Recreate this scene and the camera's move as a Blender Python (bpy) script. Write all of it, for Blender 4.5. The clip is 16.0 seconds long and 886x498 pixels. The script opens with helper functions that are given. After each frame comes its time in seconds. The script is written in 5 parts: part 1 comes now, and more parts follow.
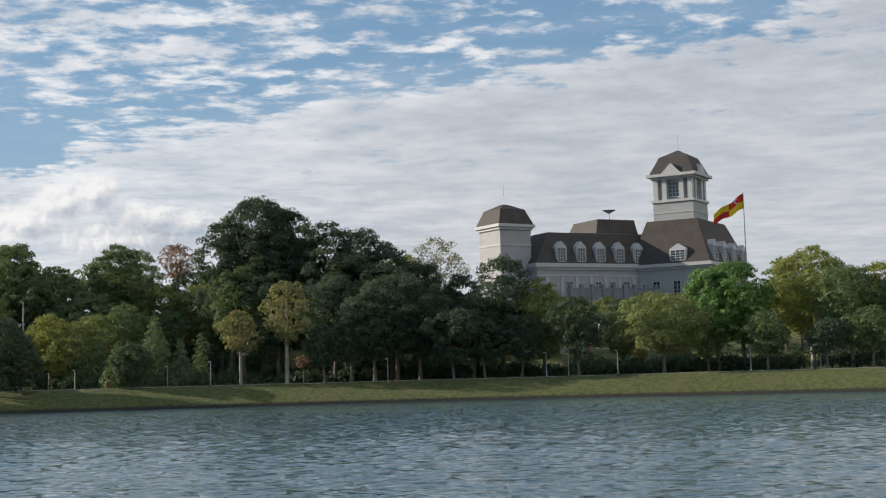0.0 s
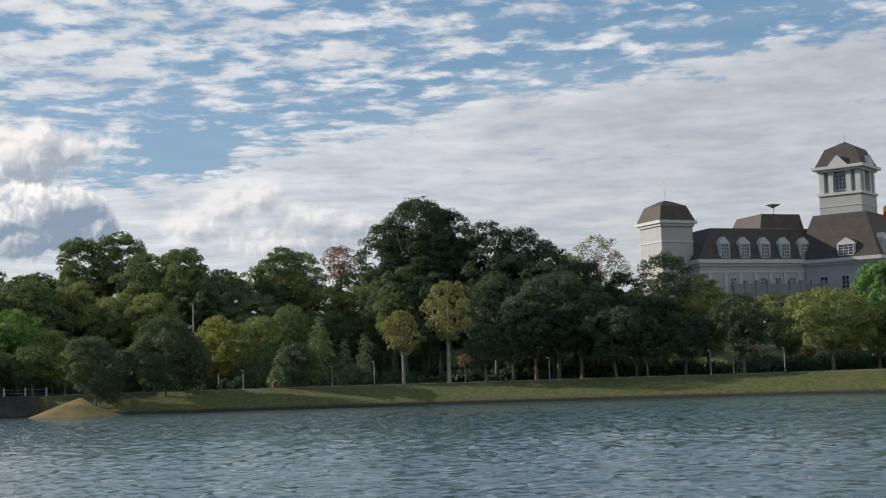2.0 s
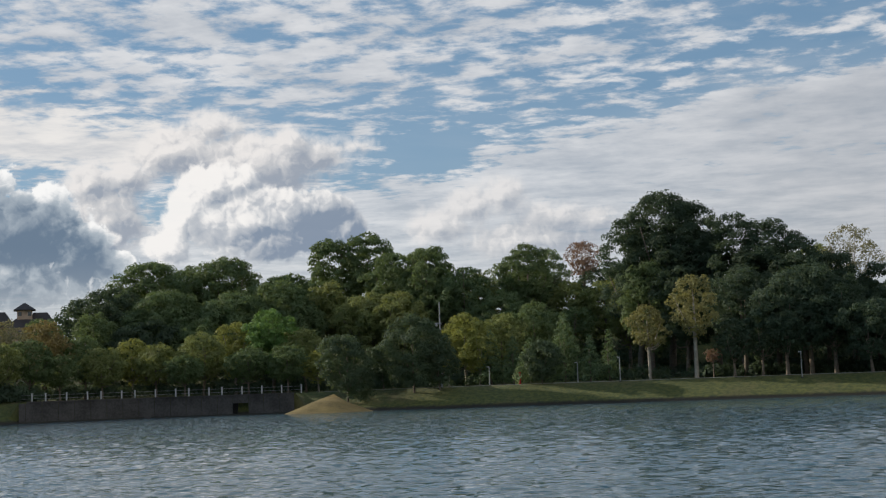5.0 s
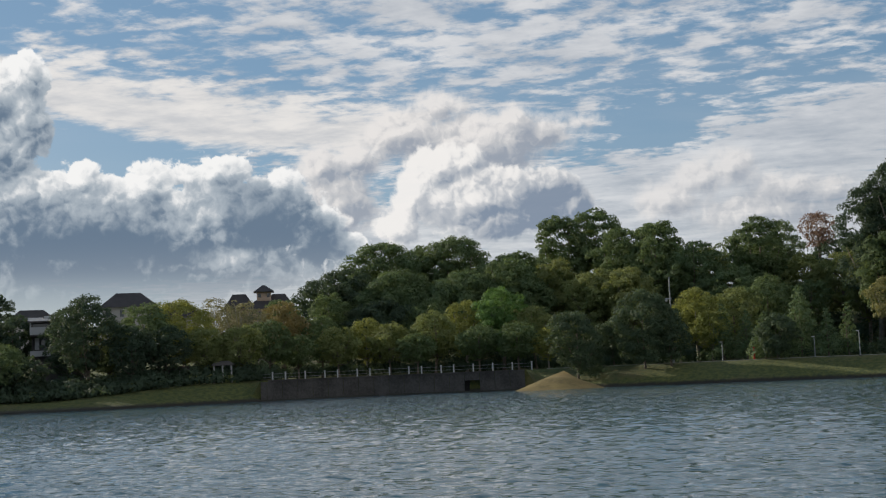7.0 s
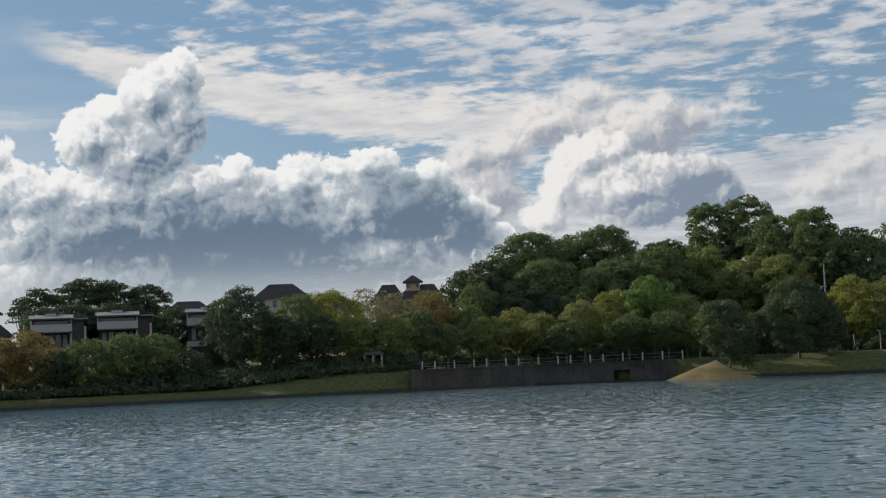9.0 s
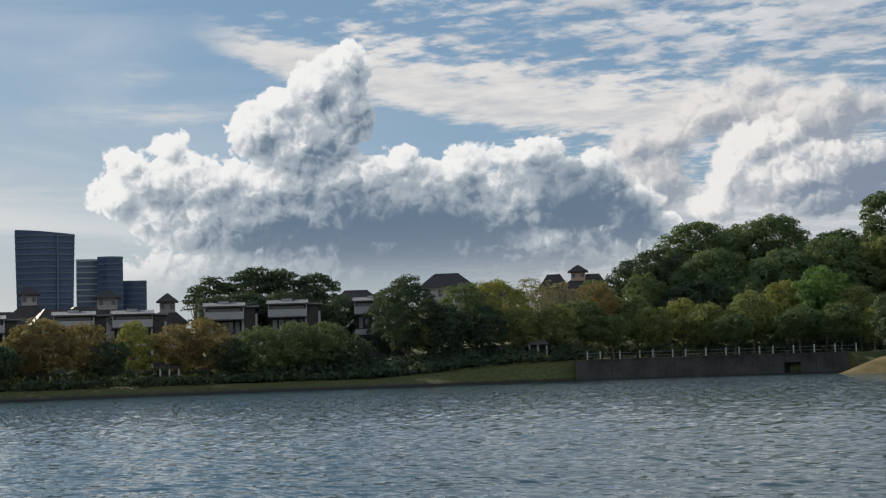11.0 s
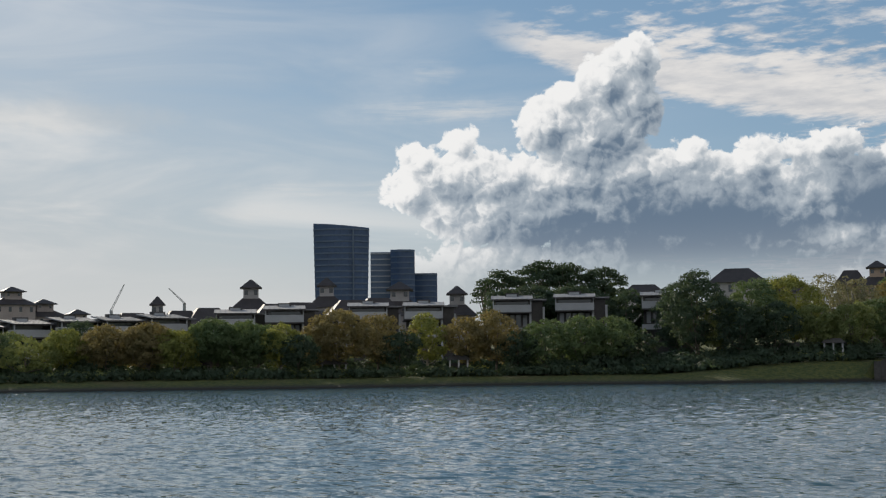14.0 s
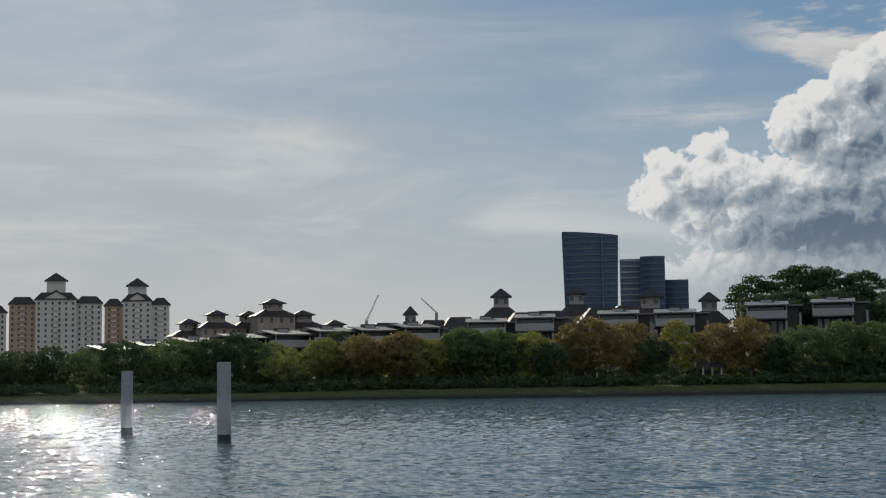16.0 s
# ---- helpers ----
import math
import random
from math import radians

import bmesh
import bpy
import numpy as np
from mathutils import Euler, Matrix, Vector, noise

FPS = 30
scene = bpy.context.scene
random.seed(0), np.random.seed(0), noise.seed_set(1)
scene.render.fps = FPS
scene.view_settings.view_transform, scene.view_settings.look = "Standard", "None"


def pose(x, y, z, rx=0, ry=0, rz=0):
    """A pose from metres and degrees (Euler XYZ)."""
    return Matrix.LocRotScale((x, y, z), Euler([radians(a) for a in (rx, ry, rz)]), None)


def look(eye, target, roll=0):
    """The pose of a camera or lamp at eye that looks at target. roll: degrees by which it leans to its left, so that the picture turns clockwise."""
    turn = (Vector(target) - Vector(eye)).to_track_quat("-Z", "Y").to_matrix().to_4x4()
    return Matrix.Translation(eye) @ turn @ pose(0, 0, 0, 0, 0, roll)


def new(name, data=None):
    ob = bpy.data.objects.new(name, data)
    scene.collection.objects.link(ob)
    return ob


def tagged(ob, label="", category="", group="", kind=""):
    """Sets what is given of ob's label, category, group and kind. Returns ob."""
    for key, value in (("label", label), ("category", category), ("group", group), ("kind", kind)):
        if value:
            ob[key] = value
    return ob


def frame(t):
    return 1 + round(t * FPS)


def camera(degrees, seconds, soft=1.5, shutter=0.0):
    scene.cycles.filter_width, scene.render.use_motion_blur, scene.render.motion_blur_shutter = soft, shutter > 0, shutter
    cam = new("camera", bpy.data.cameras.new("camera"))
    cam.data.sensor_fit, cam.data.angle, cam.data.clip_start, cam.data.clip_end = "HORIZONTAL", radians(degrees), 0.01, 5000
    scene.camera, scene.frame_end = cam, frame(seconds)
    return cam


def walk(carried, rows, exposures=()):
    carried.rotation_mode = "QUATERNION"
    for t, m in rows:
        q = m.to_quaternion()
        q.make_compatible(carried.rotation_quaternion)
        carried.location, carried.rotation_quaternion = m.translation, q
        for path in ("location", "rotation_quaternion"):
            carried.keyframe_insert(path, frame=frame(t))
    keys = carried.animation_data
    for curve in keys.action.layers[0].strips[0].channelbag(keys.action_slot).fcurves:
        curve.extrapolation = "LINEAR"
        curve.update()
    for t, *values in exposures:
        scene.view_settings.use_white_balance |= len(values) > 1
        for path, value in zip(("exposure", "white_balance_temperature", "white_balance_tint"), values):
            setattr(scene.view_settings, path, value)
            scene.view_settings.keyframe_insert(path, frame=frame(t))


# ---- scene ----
cam = camera(35.32, 16.0, soft=1.2)
EYE = 3.1
# the camera stands over the lake and turns to the left
TURNS = [
    (0.0, 95.332, 1.593, 0.149),
    (0.5, 95.392, 1.602, 1.878),
    (1.0, 95.405, 1.671, 3.788),
    (1.5, 95.452, 1.762, 5.450),
    (2.0, 95.482, 1.809, 6.772),
    (2.5, 95.477, 1.801, 7.572),
    (3.0, 95.554, 1.740, 9.045),
    (3.5, 95.620, 1.758, 11.082),
    (4.0, 95.691, 1.877, 13.238),
    (4.2, 95.704, 1.871, 14.027),
    (6.3, 95.236, 2.436, 22.240),
    (6.5, 95.143, 2.427, 23.388),
    (7.0, 95.070, 2.449, 26.249),
    (7.5, 95.005, 2.606, 28.241),
    (8.0, 94.932, 2.608, 29.397),
    (8.5, 94.907, 2.546, 30.706),
    (9.0, 94.902, 2.447, 32.355),
    (11.5, 94.707, 1.679, 41.164),
    (12.0, 94.724, 1.518, 43.380),
    (12.5, 94.735, 1.233, 45.376),
    (13.0, 94.723, 0.899, 47.398),
    (13.5, 94.724, 0.747, 49.188),
    (14.0, 94.723, 0.625, 50.847),
    (14.5, 94.725, 0.499, 52.619),
    (15.0, 94.690, 0.327, 54.810),
    (15.5, 94.726, 0.491, 57.869),
    (16.0, 95.183, 0.806, 61.116),
]
walk(cam, [(t, pose(0, 0, EYE, rx, ry, rz)) for t, rx, ry, rz in TURNS],
     exposures=[(0, 0.22), (1.5, 0.18), (4, 0.0), (6.5, -0.08), (9, -0.15), (12.5, -0.14), (14.5, -0.16), (15.3, -0.22), (16, -0.42)])

# ---------------------------------------------------------------- sun and sky
SUN_AZ, SUN_EL = 78.0, 20.5


def polar(az, d, z=0.0):
    """A place az degrees to the left of north, d metres from the eye."""
    return Vector((-d * math.sin(radians(az)), d * math.cos(radians(az)), z))


sun = new("sun", bpy.data.lights.new("sun", "SUN"))
sun.data.energy, sun.data.angle, sun.data.color = 5.0, radians(0.55), (1.0, 0.91, 0.76)
sun.matrix_world = look(polar(SUN_AZ, 100, 100 * math.tan(radians(SUN_EL))), (0, 0, 0))


class Node:
    """A socket with arithmetic."""

    def __init__(self, tree, socket):
        self.tree, self.s = tree, socket

    def math(self, op, *others):
        n = self.tree.nodes.new("ShaderNodeMath")
        n.operation = op
        for k, v in enumerate((self, *others)):
            if isinstance(v, Node):
                self.tree.links.new(v.s, n.inputs[k])
            else:
                n.inputs[k].default_value = v
        return Node(self.tree, n.outputs[0])

    def __add__(self, o): return self.math("ADD", o)
    def __sub__(self, o): return self.math("SUBTRACT", o)
    def __mul__(self, o): return self.math("MULTIPLY", o)
    def __truediv__(self, o): return self.math("DIVIDE", o)
    def max(self, o): return self.math("MAXIMUM", o)
    def min(self, o): return self.math("MINIMUM", o)

    def step(self, a, b):
        """Smooth step from 0 at a to 1 at b."""
        n = self.tree.nodes.new("ShaderNodeMapRange")
        n.interpolation_type = "SMOOTHSTEP"
        self.tree.links.new(self.s, n.inputs[0])
        n.inputs[1].default_value, n.inputs[2].default_value = min(a, b), max(a, b)
        n.inputs[3].default_value, n.inputs[4].default_value = (0, 1) if a < b else (1, 0)
        return Node(self.tree, n.outputs[0])


def noise_tex(tree, vec, scale, detail=5.0, rough=0.55, distort=0.0):
    n = tree.nodes.new("ShaderNodeTexNoise")
    tree.links.new(vec, n.inputs["Vector"])
    n.inputs["Scale"].default_value, n.inputs["Detail"].default_value = scale, detail
    n.inputs["Roughness"].default_value, n.inputs["Distortion"].default_value = rough, distort
    return Node(tree, n.outputs[0])


def mix_col(tree, fac, a, b):
    n = tree.nodes.new("ShaderNodeMix")
    n.data_type = "RGBA"
    for k, v in ((0, fac), (6, a), (7, b)):
        if isinstance(v, Node):
            tree.links.new(v.s, n.inputs[k])
        elif k:
            n.inputs[k].default_value = (*v, 1) if len(v) == 3 else v
        else:
            n.inputs[k].default_value = v
    return Node(tree, n.outputs[2])


def vec_math(tree, op, a, b):
    n = tree.nodes.new("ShaderNodeVectorMath")
    n.operation = op
    for k, v in enumerate((a, b)):
        if isinstance(v, tuple):
            n.inputs[k].default_value = v
        else:
            tree.links.new(v, n.inputs[k])
    return n.outputs[0]


world = bpy.data.worlds.new("sky")
scene.world = world
world.use_nodes = True
wt = world.node_tree
wt.nodes.clear()
w_out = wt.nodes.new("ShaderNodeOutputWorld")
w_bg = wt.nodes.new("ShaderNodeBackground")
wt.links.new(w_bg.outputs[0], w_out.inputs[0])
sky = wt.nodes.new("ShaderNodeTexSky")
sky.sky_type, sky.sun_disc = "NISHITA", False
sky.sun_elevation, sky.sun_rotation = radians(SUN_EL), radians(-SUN_AZ)
sky.air_density, sky.dust_density, sky.ozone_density = 1.0, 0.2, 1.6
w_dir = wt.nodes.new("ShaderNodeTexCoord").outputs["Generated"]
w_xyz = wt.nodes.new("ShaderNodeSeparateXYZ")
wt.links.new(w_dir, w_xyz.inputs[0])
dx, dy, dz = (Node(wt, w_xyz.outputs[k]) for k in range(3))
DEG = 180 / math.pi
az = (dx * -1.0).math("ARCTAN2", dy) * DEG
el = dz.math("ARCSINE") * DEG

# the heaps of cumulus: azimuth, elevation, half width, half height in degrees
TOWER_HEAP = [
    (42.73, 12.23, 1.17, 1.04), (43.93, 11.46, 1.31, 1.13), (42.77, 10.51, 1.17, 1.69), (45.47, 10.8, 1.13, 0.79), (46.32, 9.67, 1.53, 1.24),
    (44.57, 9.05, 2.03, 1.69), (44.11, 8.97, 0.79, 0.86), (49.97, 8.84, 0.77, 0.68), (51.6, 8.34, 1.08, 0.77), (52.07, 7.08, 1.17, 1.01),
    (50.57, 7.53, 1.8, 1.24), (48.47, 7.5, 2.03, 1.35), (49.48, 9.5, 0.30, 0.40), (45.9, 7.34, 2.7, 1.35), (42.85, 7.5, 2.48, 1.35),
    (40.61, 8.18, 1.35, 0.81),
]
LONG_HEAP = [
    (38.06, 7.81, 1.24, 1.01), (36.77, 8.31, 1.13, 0.86), (35.39, 8.38, 1.08, 0.86), (34.29, 8.51, 1.04, 0.72), (32.68, 7.91, 1.24, 0.72),
    (33.63, 6.7, 2.59, 1.69), (31.53, 6.03, 1.35, 1.35), (30.13, 5.17, 1.13, 0.63), (46.63, 6.08, 5.41, 1.46), (40.55, 6.16, 5.41, 1.91),
    (35.94, 5.88, 4.28, 2.03), (39.43, 4.6, 8.5, 1.6), (44.0, 3.6, 9.0, 1.6),
]
BACK_HEAP = [
    (30.98, 8.56, 1.17, 1.13), (29.56, 8.8, 1.46, 1.01), (27.51, 9.87, 2.14, 1.24), (26.05, 10.83, 1.35, 0.79), (22.87, 10.18, 1.01, 0.9),
    (21.68, 9.53, 1.4, 0.81), (24.38, 9.12, 3.15, 1.69), (30.1, 7.2, 1.8, 1.46), (20.03, 9.98, 1.13, 0.36), (15.36, 7.36, 1.4, 0.95),
    (14.18, 7.72, 1.17, 0.99), (11.87, 6.71, 1.62, 0.9), (10.0, 6.64, 1.17, 0.72), (13.07, 5.82, 3.15, 1.01), (16.79, 6.51, 1.4, 0.95),
]
DOME_HEAP = [
    (26.17, 8.41, 1.31, 1.04), (27.16, 7.3, 1.17, 1.35), (24.99, 8.58, 0.95, 0.81), (24.03, 6.9, 3.6, 1.62), (21.56, 7.45, 1.49, 0.95),
    (20.58, 6.58, 0.9, 0.95), (27.81, 6.05, 1.13, 0.9), (30.77, 5.8, 1.13, 1.01),
]
w_deg = vec_math(wt, "MULTIPLY", w_dir, (DEG, DEG, DEG))
w_warp = wt.nodes.new("ShaderNodeTexNoise")
wt.links.new(w_deg, w_warp.inputs["Vector"])
w_warp.inputs["Scale"].default_value, w_warp.inputs["Detail"].default_value = 1.3, 5.0
warp = vec_math(wt, "MULTIPLY", vec_math(wt, "SUBTRACT", w_warp.outputs[1], (0.5, 0.5, 0.5)), (1.0, 1.0, 1.0))
EAST = (-math.cos(radians(38)), -math.sin(radians(38)), 0.0)


def billow(place, scale):
    """Rounded heads: one at their middle, falling to creases."""
    vor = wt.nodes.new("ShaderNodeTexVoronoi")
    vor.feature = "F1"
    wt.links.new(place, vor.inputs["Vector"])
    vor.inputs["Scale"].default_value = scale
    d = Node(wt, vor.outputs["Distance"])
    return d * d * -1.0 + 1.0


w_ae = wt.nodes.new("ShaderNodeCombineXYZ")
wt.links.new(az.s, w_ae.inputs[0])
wt.links.new(el.s, w_ae.inputs[1])


def oval(ca, ce, ra, re):
    """The distance from an oval's middle, one on its rim."""
    n = wt.nodes.new("ShaderNodeVectorMath")
    n.operation = "MULTIPLY_ADD"
    wt.links.new(w_ae.outputs[0], n.inputs[0])
    n.inputs[1].default_value = (1 / ra, 1 / re, 0)
    n.inputs[2].default_value = (-ca / ra, -ce / re, 0)
    m = wt.nodes.new("ShaderNodeVectorMath")
    m.operation = "LENGTH"
    wt.links.new(n.outputs[0], m.inputs[0])
    return Node(wt, m.outputs["Value"])


def lumps(rows, da, de, melt):
    """How many degrees deep in a heap the direction lies, shifted by da and de."""
    field = None
    for ca, ce, ra, re in rows:
        m = min(ra, re)
        d = oval(ca - da, ce - de, ra, re).math("MULTIPLY_ADD", -m, m)
        field = d if field is None else field.math("SMOOTH_MAX", d, melt)
    return field


def heads(da, de):
    """The rounded relief of all heaps."""
    place = vec_math(wt, "ADD", vec_math(wt, "ADD", w_deg, warp), (EAST[0] * da, EAST[1] * da, de))
    return billow(place, 0.70) * 0.60 + billow(place, 1.5) * 0.36 + billow(place, 3.2) * 0.19 + billow(place, 7.0) * 0.065


fray = noise_tex(wt, w_deg, 1.6, 8.0, 0.62)
h0, h1 = heads(0, 0), heads(0.18, 0.21)


def heap(rows, melt, rise):
    """The depth of a heap, its facing to the sun, and whether the way to the sun is open."""
    f0, f1, f2 = lumps(rows, 0, 0, melt), lumps(rows, 0.18, 0.21, melt), lumps(rows, 0.75, 0.95, melt)
    deep = f0 + (h0 - 0.81) * rise + (fray - 0.5) * 0.55
    facing = (f0 - f1) * 0.8 + (h0 - h1) * rise * 0.9
    return deep, facing, (f2 + (fray - 0.5) * 0.8).step(0.95, -0.35)


fray_s = (noise_tex(wt, w_deg, 0.9, 5.0, 0.55) - 0.5) * 1.5


def spot(ca, ce, ra, re):
    """One in the middle of an oval of sky, falling softly to nothing."""
    return (oval(ca, ce, ra, re) + fray_s).step(1.2, 0.25)


def ramp3(f, dark, middle, light):
    return mix_col(wt, f.step(0.42, 1.0), mix_col(wt, f.step(0.0, 0.5), dark, middle), light)


# the near heaps, white above and slate blue below
g_f, face_f, open_f = heap(TOWER_HEAP + LONG_HEAP, 0.35, 1.0)
under = (spot(40.4, 5.5, 5.4, 2.2) * 0.95 + spot(33.6, 6.7, 2.6, 2.0) * 0.85 + spot(45.8, 5.6, 3.4, 1.3) * 0.5 + spot(31.2, 5.6, 2.0, 1.6) * 0.6).min(1.0)
glint = spot(34.9, 4.95, 1.5, 0.6)
front_a = g_f.step(0.0, 0.18) * el.step(2.4, 4.8)
front_l = open_f * 0.34 + 0.38 + face_f * 1.1 * (under * -0.55 + 1.0) + g_f.step(0.5, 0.0) * 0.20 - under * 0.45 + glint * 0.42 + (fray - 0.5) * 0.30 - el.step(5.4, 3.8) * 0.26 * az.step(52.0, 46.0) - spot(43.4, 10.0, 2.0, 1.7) * 0.08 + az.step(46.0, 51.0) * 0.10
front_c = ramp3(front_l, (0.150, 0.212, 0.295), (0.41, 0.47, 0.53), (0.97, 0.965, 0.955))
# the warm heap behind them, and the domes before it
g_b, face_b, open_b = heap(BACK_HEAP, 0.5, 0.75)
back_a = g_b.step(-0.1, 0.55) * el.step(3.6, 6.0) * (az.step(20.0, 17.0) * -0.25 + 1.0)
back_l = open_b * 0.34 + 0.36 + face_b * 1.7 + g_b.step(0.6, 0.0) * 0.10 - spot(22.0, 9.5, 1.0, 0.9) * 0.30 - spot(30.6, 8.5, 1.2, 1.0) * 0.15 - spot(11.0, 6.0, 3.6, 1.2) * 0.28
back_c = ramp3(back_l, (0.34, 0.38, 0.45), (0.56, 0.57, 0.595), (0.86, 0.83, 0.81))
g_d, face_d, open_d = heap(DOME_HEAP, 0.4, 0.8)
dome_a = g_d.step(0.0, 0.3) * el.step(3.6, 5.5)
dome_l = open_d * 0.30 + 0.34 + face_d * 1.5 + az.step(23.5, 26.8) * 0.28 + g_d.step(0.4, 0.0) * 0.14 - spot(21.4, 7.0, 1.9, 1.3) * 0.45 - spot(30.8, 5.6, 1.6, 1.4) * 0.6 + (fray - 0.5) * 0.2
dome_c = ramp3(dome_l, (0.23, 0.29, 0.385), (0.50, 0.53, 0.575), (0.95, 0.925, 0.90))

# the sheet of altocumulus, in flakes that close towards the horizon
flat = dz.max(0.02) + 0.04
px, py = dx / flat, dy / flat
w_plane = wt.nodes.new("ShaderNodeCombineXYZ")
wt.links.new(px.s, w_plane.inputs[0])
wt.links.new(py.s, w_plane.inputs[1])
flake = noise_tex(wt, w_plane.outputs[0], 7.0, 6.0, 0.60, 0.15)
bank = noise_tex(wt, w_plane.outputs[0], 1.1, 3.0, 0.5)
ahead = az.step(-55.0, -25.0) * az.step(130.0, 95.0)
closed = (az * -0.19 + 11.8 - el + (bank - 0.5) * 5.0).step(-1.6, 1.4) * ahead
cover = closed * 0.24 + 0.045 + (ahead * -1.0 + 1.0) * 0.14 + (bank - 0.5) * (el.step(17.0, 26.0) * -0.34 + 0.40) + el.step(14.0, 20.0) * 0.10 - el.step(26.0, 40.0) * 0.20 * ahead + az.step(6.0, 13.0) * az.step(36.0, 28.0) * el.step(11.0, 13.0) * 0.035 - az.step(41.0, 47.0) * 0.40 - spot(17.2, 9.6, 2.6, 1.3) * 0.20 - az.step(9.0, 4.0) * el.step(11.5, 13.5) * 0.06
cover = cover - az.step(33.0, 40.0) * el.step(11.0, 9.0) * 0.30
alto_a = (flake + cover).step(0.47, 0.68) * el.step(0.0, 3.0) * (closed * -0.10 + 0.92)
tone = noise_tex(wt, w_plane.outputs[0], 2.6, 6.0, 0.62)
mottle = (tone * 0.7 + flake * 0.3).step(0.28, 0.70)
alto_c = mix_col(wt, mottle, (0.45, 0.485, 0.54), (0.80, 0.80, 0.81))
alto_c = mix_col(wt, closed * az.step(16.0, -4.0) * 0.85, alto_c, mix_col(wt, mottle, (0.375, 0.40, 0.44), (0.56, 0.56, 0.58)))
# the smooth wedge of cloud over the near heaps
past = (az - 31.7).max(0.0)
low_edge = past * 0.06 + past * past * 0.0105 + 9.0
high_edge = (az - 28.5) * 0.155 + 11.1
wedge_a = (el - low_edge + (flake - 0.5) * 1.6).step(-0.1, 0.55) * (high_edge - el + (flake - 0.5) * 4.5).step(-0.5, 0.9) * az.step(20.0, 27.0) * (az + (flake - 0.5) * 5.0).step(50.0, 46.5)
wedge_c = mix_col(wt, (tone * 0.5 + flake * 0.5).step(0.30, 0.66), (0.60, 0.61, 0.635), (0.86, 0.835, 0.81))

# thin high veil towards the sun, streaked
s_veil = vec_math(wt, "MULTIPLY", w_dir, (9.0, 9.0, 46.0))
veil = noise_tex(wt, s_veil, 0.5, 5.0, 0.55, 0.6)
glow = az.step(44.0, 72.0)
veil_a = (el.step(15.0, 3.0) * 0.62 + glow * 0.46 + (veil - 0.5) * 0.9 + spot(66.0, 10.0, 5.0, 0.8) * 0.25).max(0.0).min(1.0) * (az.step(36.0, 56.0) * 0.8 + az.step(10.0, 2.0) * 0.35 + az.step(34.0, 26.0) * 0.14 + 0.14) * ahead * (el.step(30.0, 15.0) * 0.65 + 0.35)
veil_c = mix_col(wt, veil.step(0.35, 0.7), (0.56, 0.60, 0.63), (0.78, 0.78, 0.77))

SKY_STRENGTH = 0.080
gain = wt.nodes.new("ShaderNodeVectorMath")
gain.operation = "SCALE"
wt.links.new(sky.outputs[0], gain.inputs[0])
gain.inputs[3].default_value = SKY_STRENGTH
blue = mix_col(wt, 0.5, Node(wt, gain.outputs[0]), (0.195, 0.355, 0.550))
col = mix_col(wt, veil_a, blue, veil_c)
col = mix_col(wt, alto_a, col, alto_c)
# thin bright streaks beside the near heaps
s_str = vec_math(wt, "MULTIPLY", w_dir, (11.0, 11.0, 150.0))
streak = noise_tex(wt, s_str, 1.0, 5.0, 0.62, 0.3)
streak_a = ((streak - 0.42) * 3.2).max(0.0).min(1.0) * (spot(50.6, 10.4, 4.4, 0.6) + spot(55.0, 7.2, 4.4, 0.35) * 0.8 + spot(58.5, 6.2, 3.0, 0.3) * 0.7 + spot(51.0, 12.0, 1.2, 0.5) * 0.5).min(1.0)
col = mix_col(wt, streak_a * 0.8, col, (0.76, 0.76, 0.75))
col = mix_col(wt, wedge_a * 0.94, col, wedge_c)
col = mix_col(wt, back_a * 0.95, col, back_c)
col = mix_col(wt, dome_a * 0.95, col, dome_c)
col = mix_col(wt, front_a, col, front_c)
haze = el.step(6.2, 1.5) * 0.78
col = mix_col(wt, haze, col, mix_col(wt, az.step(44.0, 62.0), (0.46, 0.50, 0.535), (0.68, 0.69, 0.685)))
wt.links.new(col.s, w_bg.inputs[0])
w_bg.inputs[1].default_value = 1.0

# ---------------------------------------------------------------- materials
MATS = {}


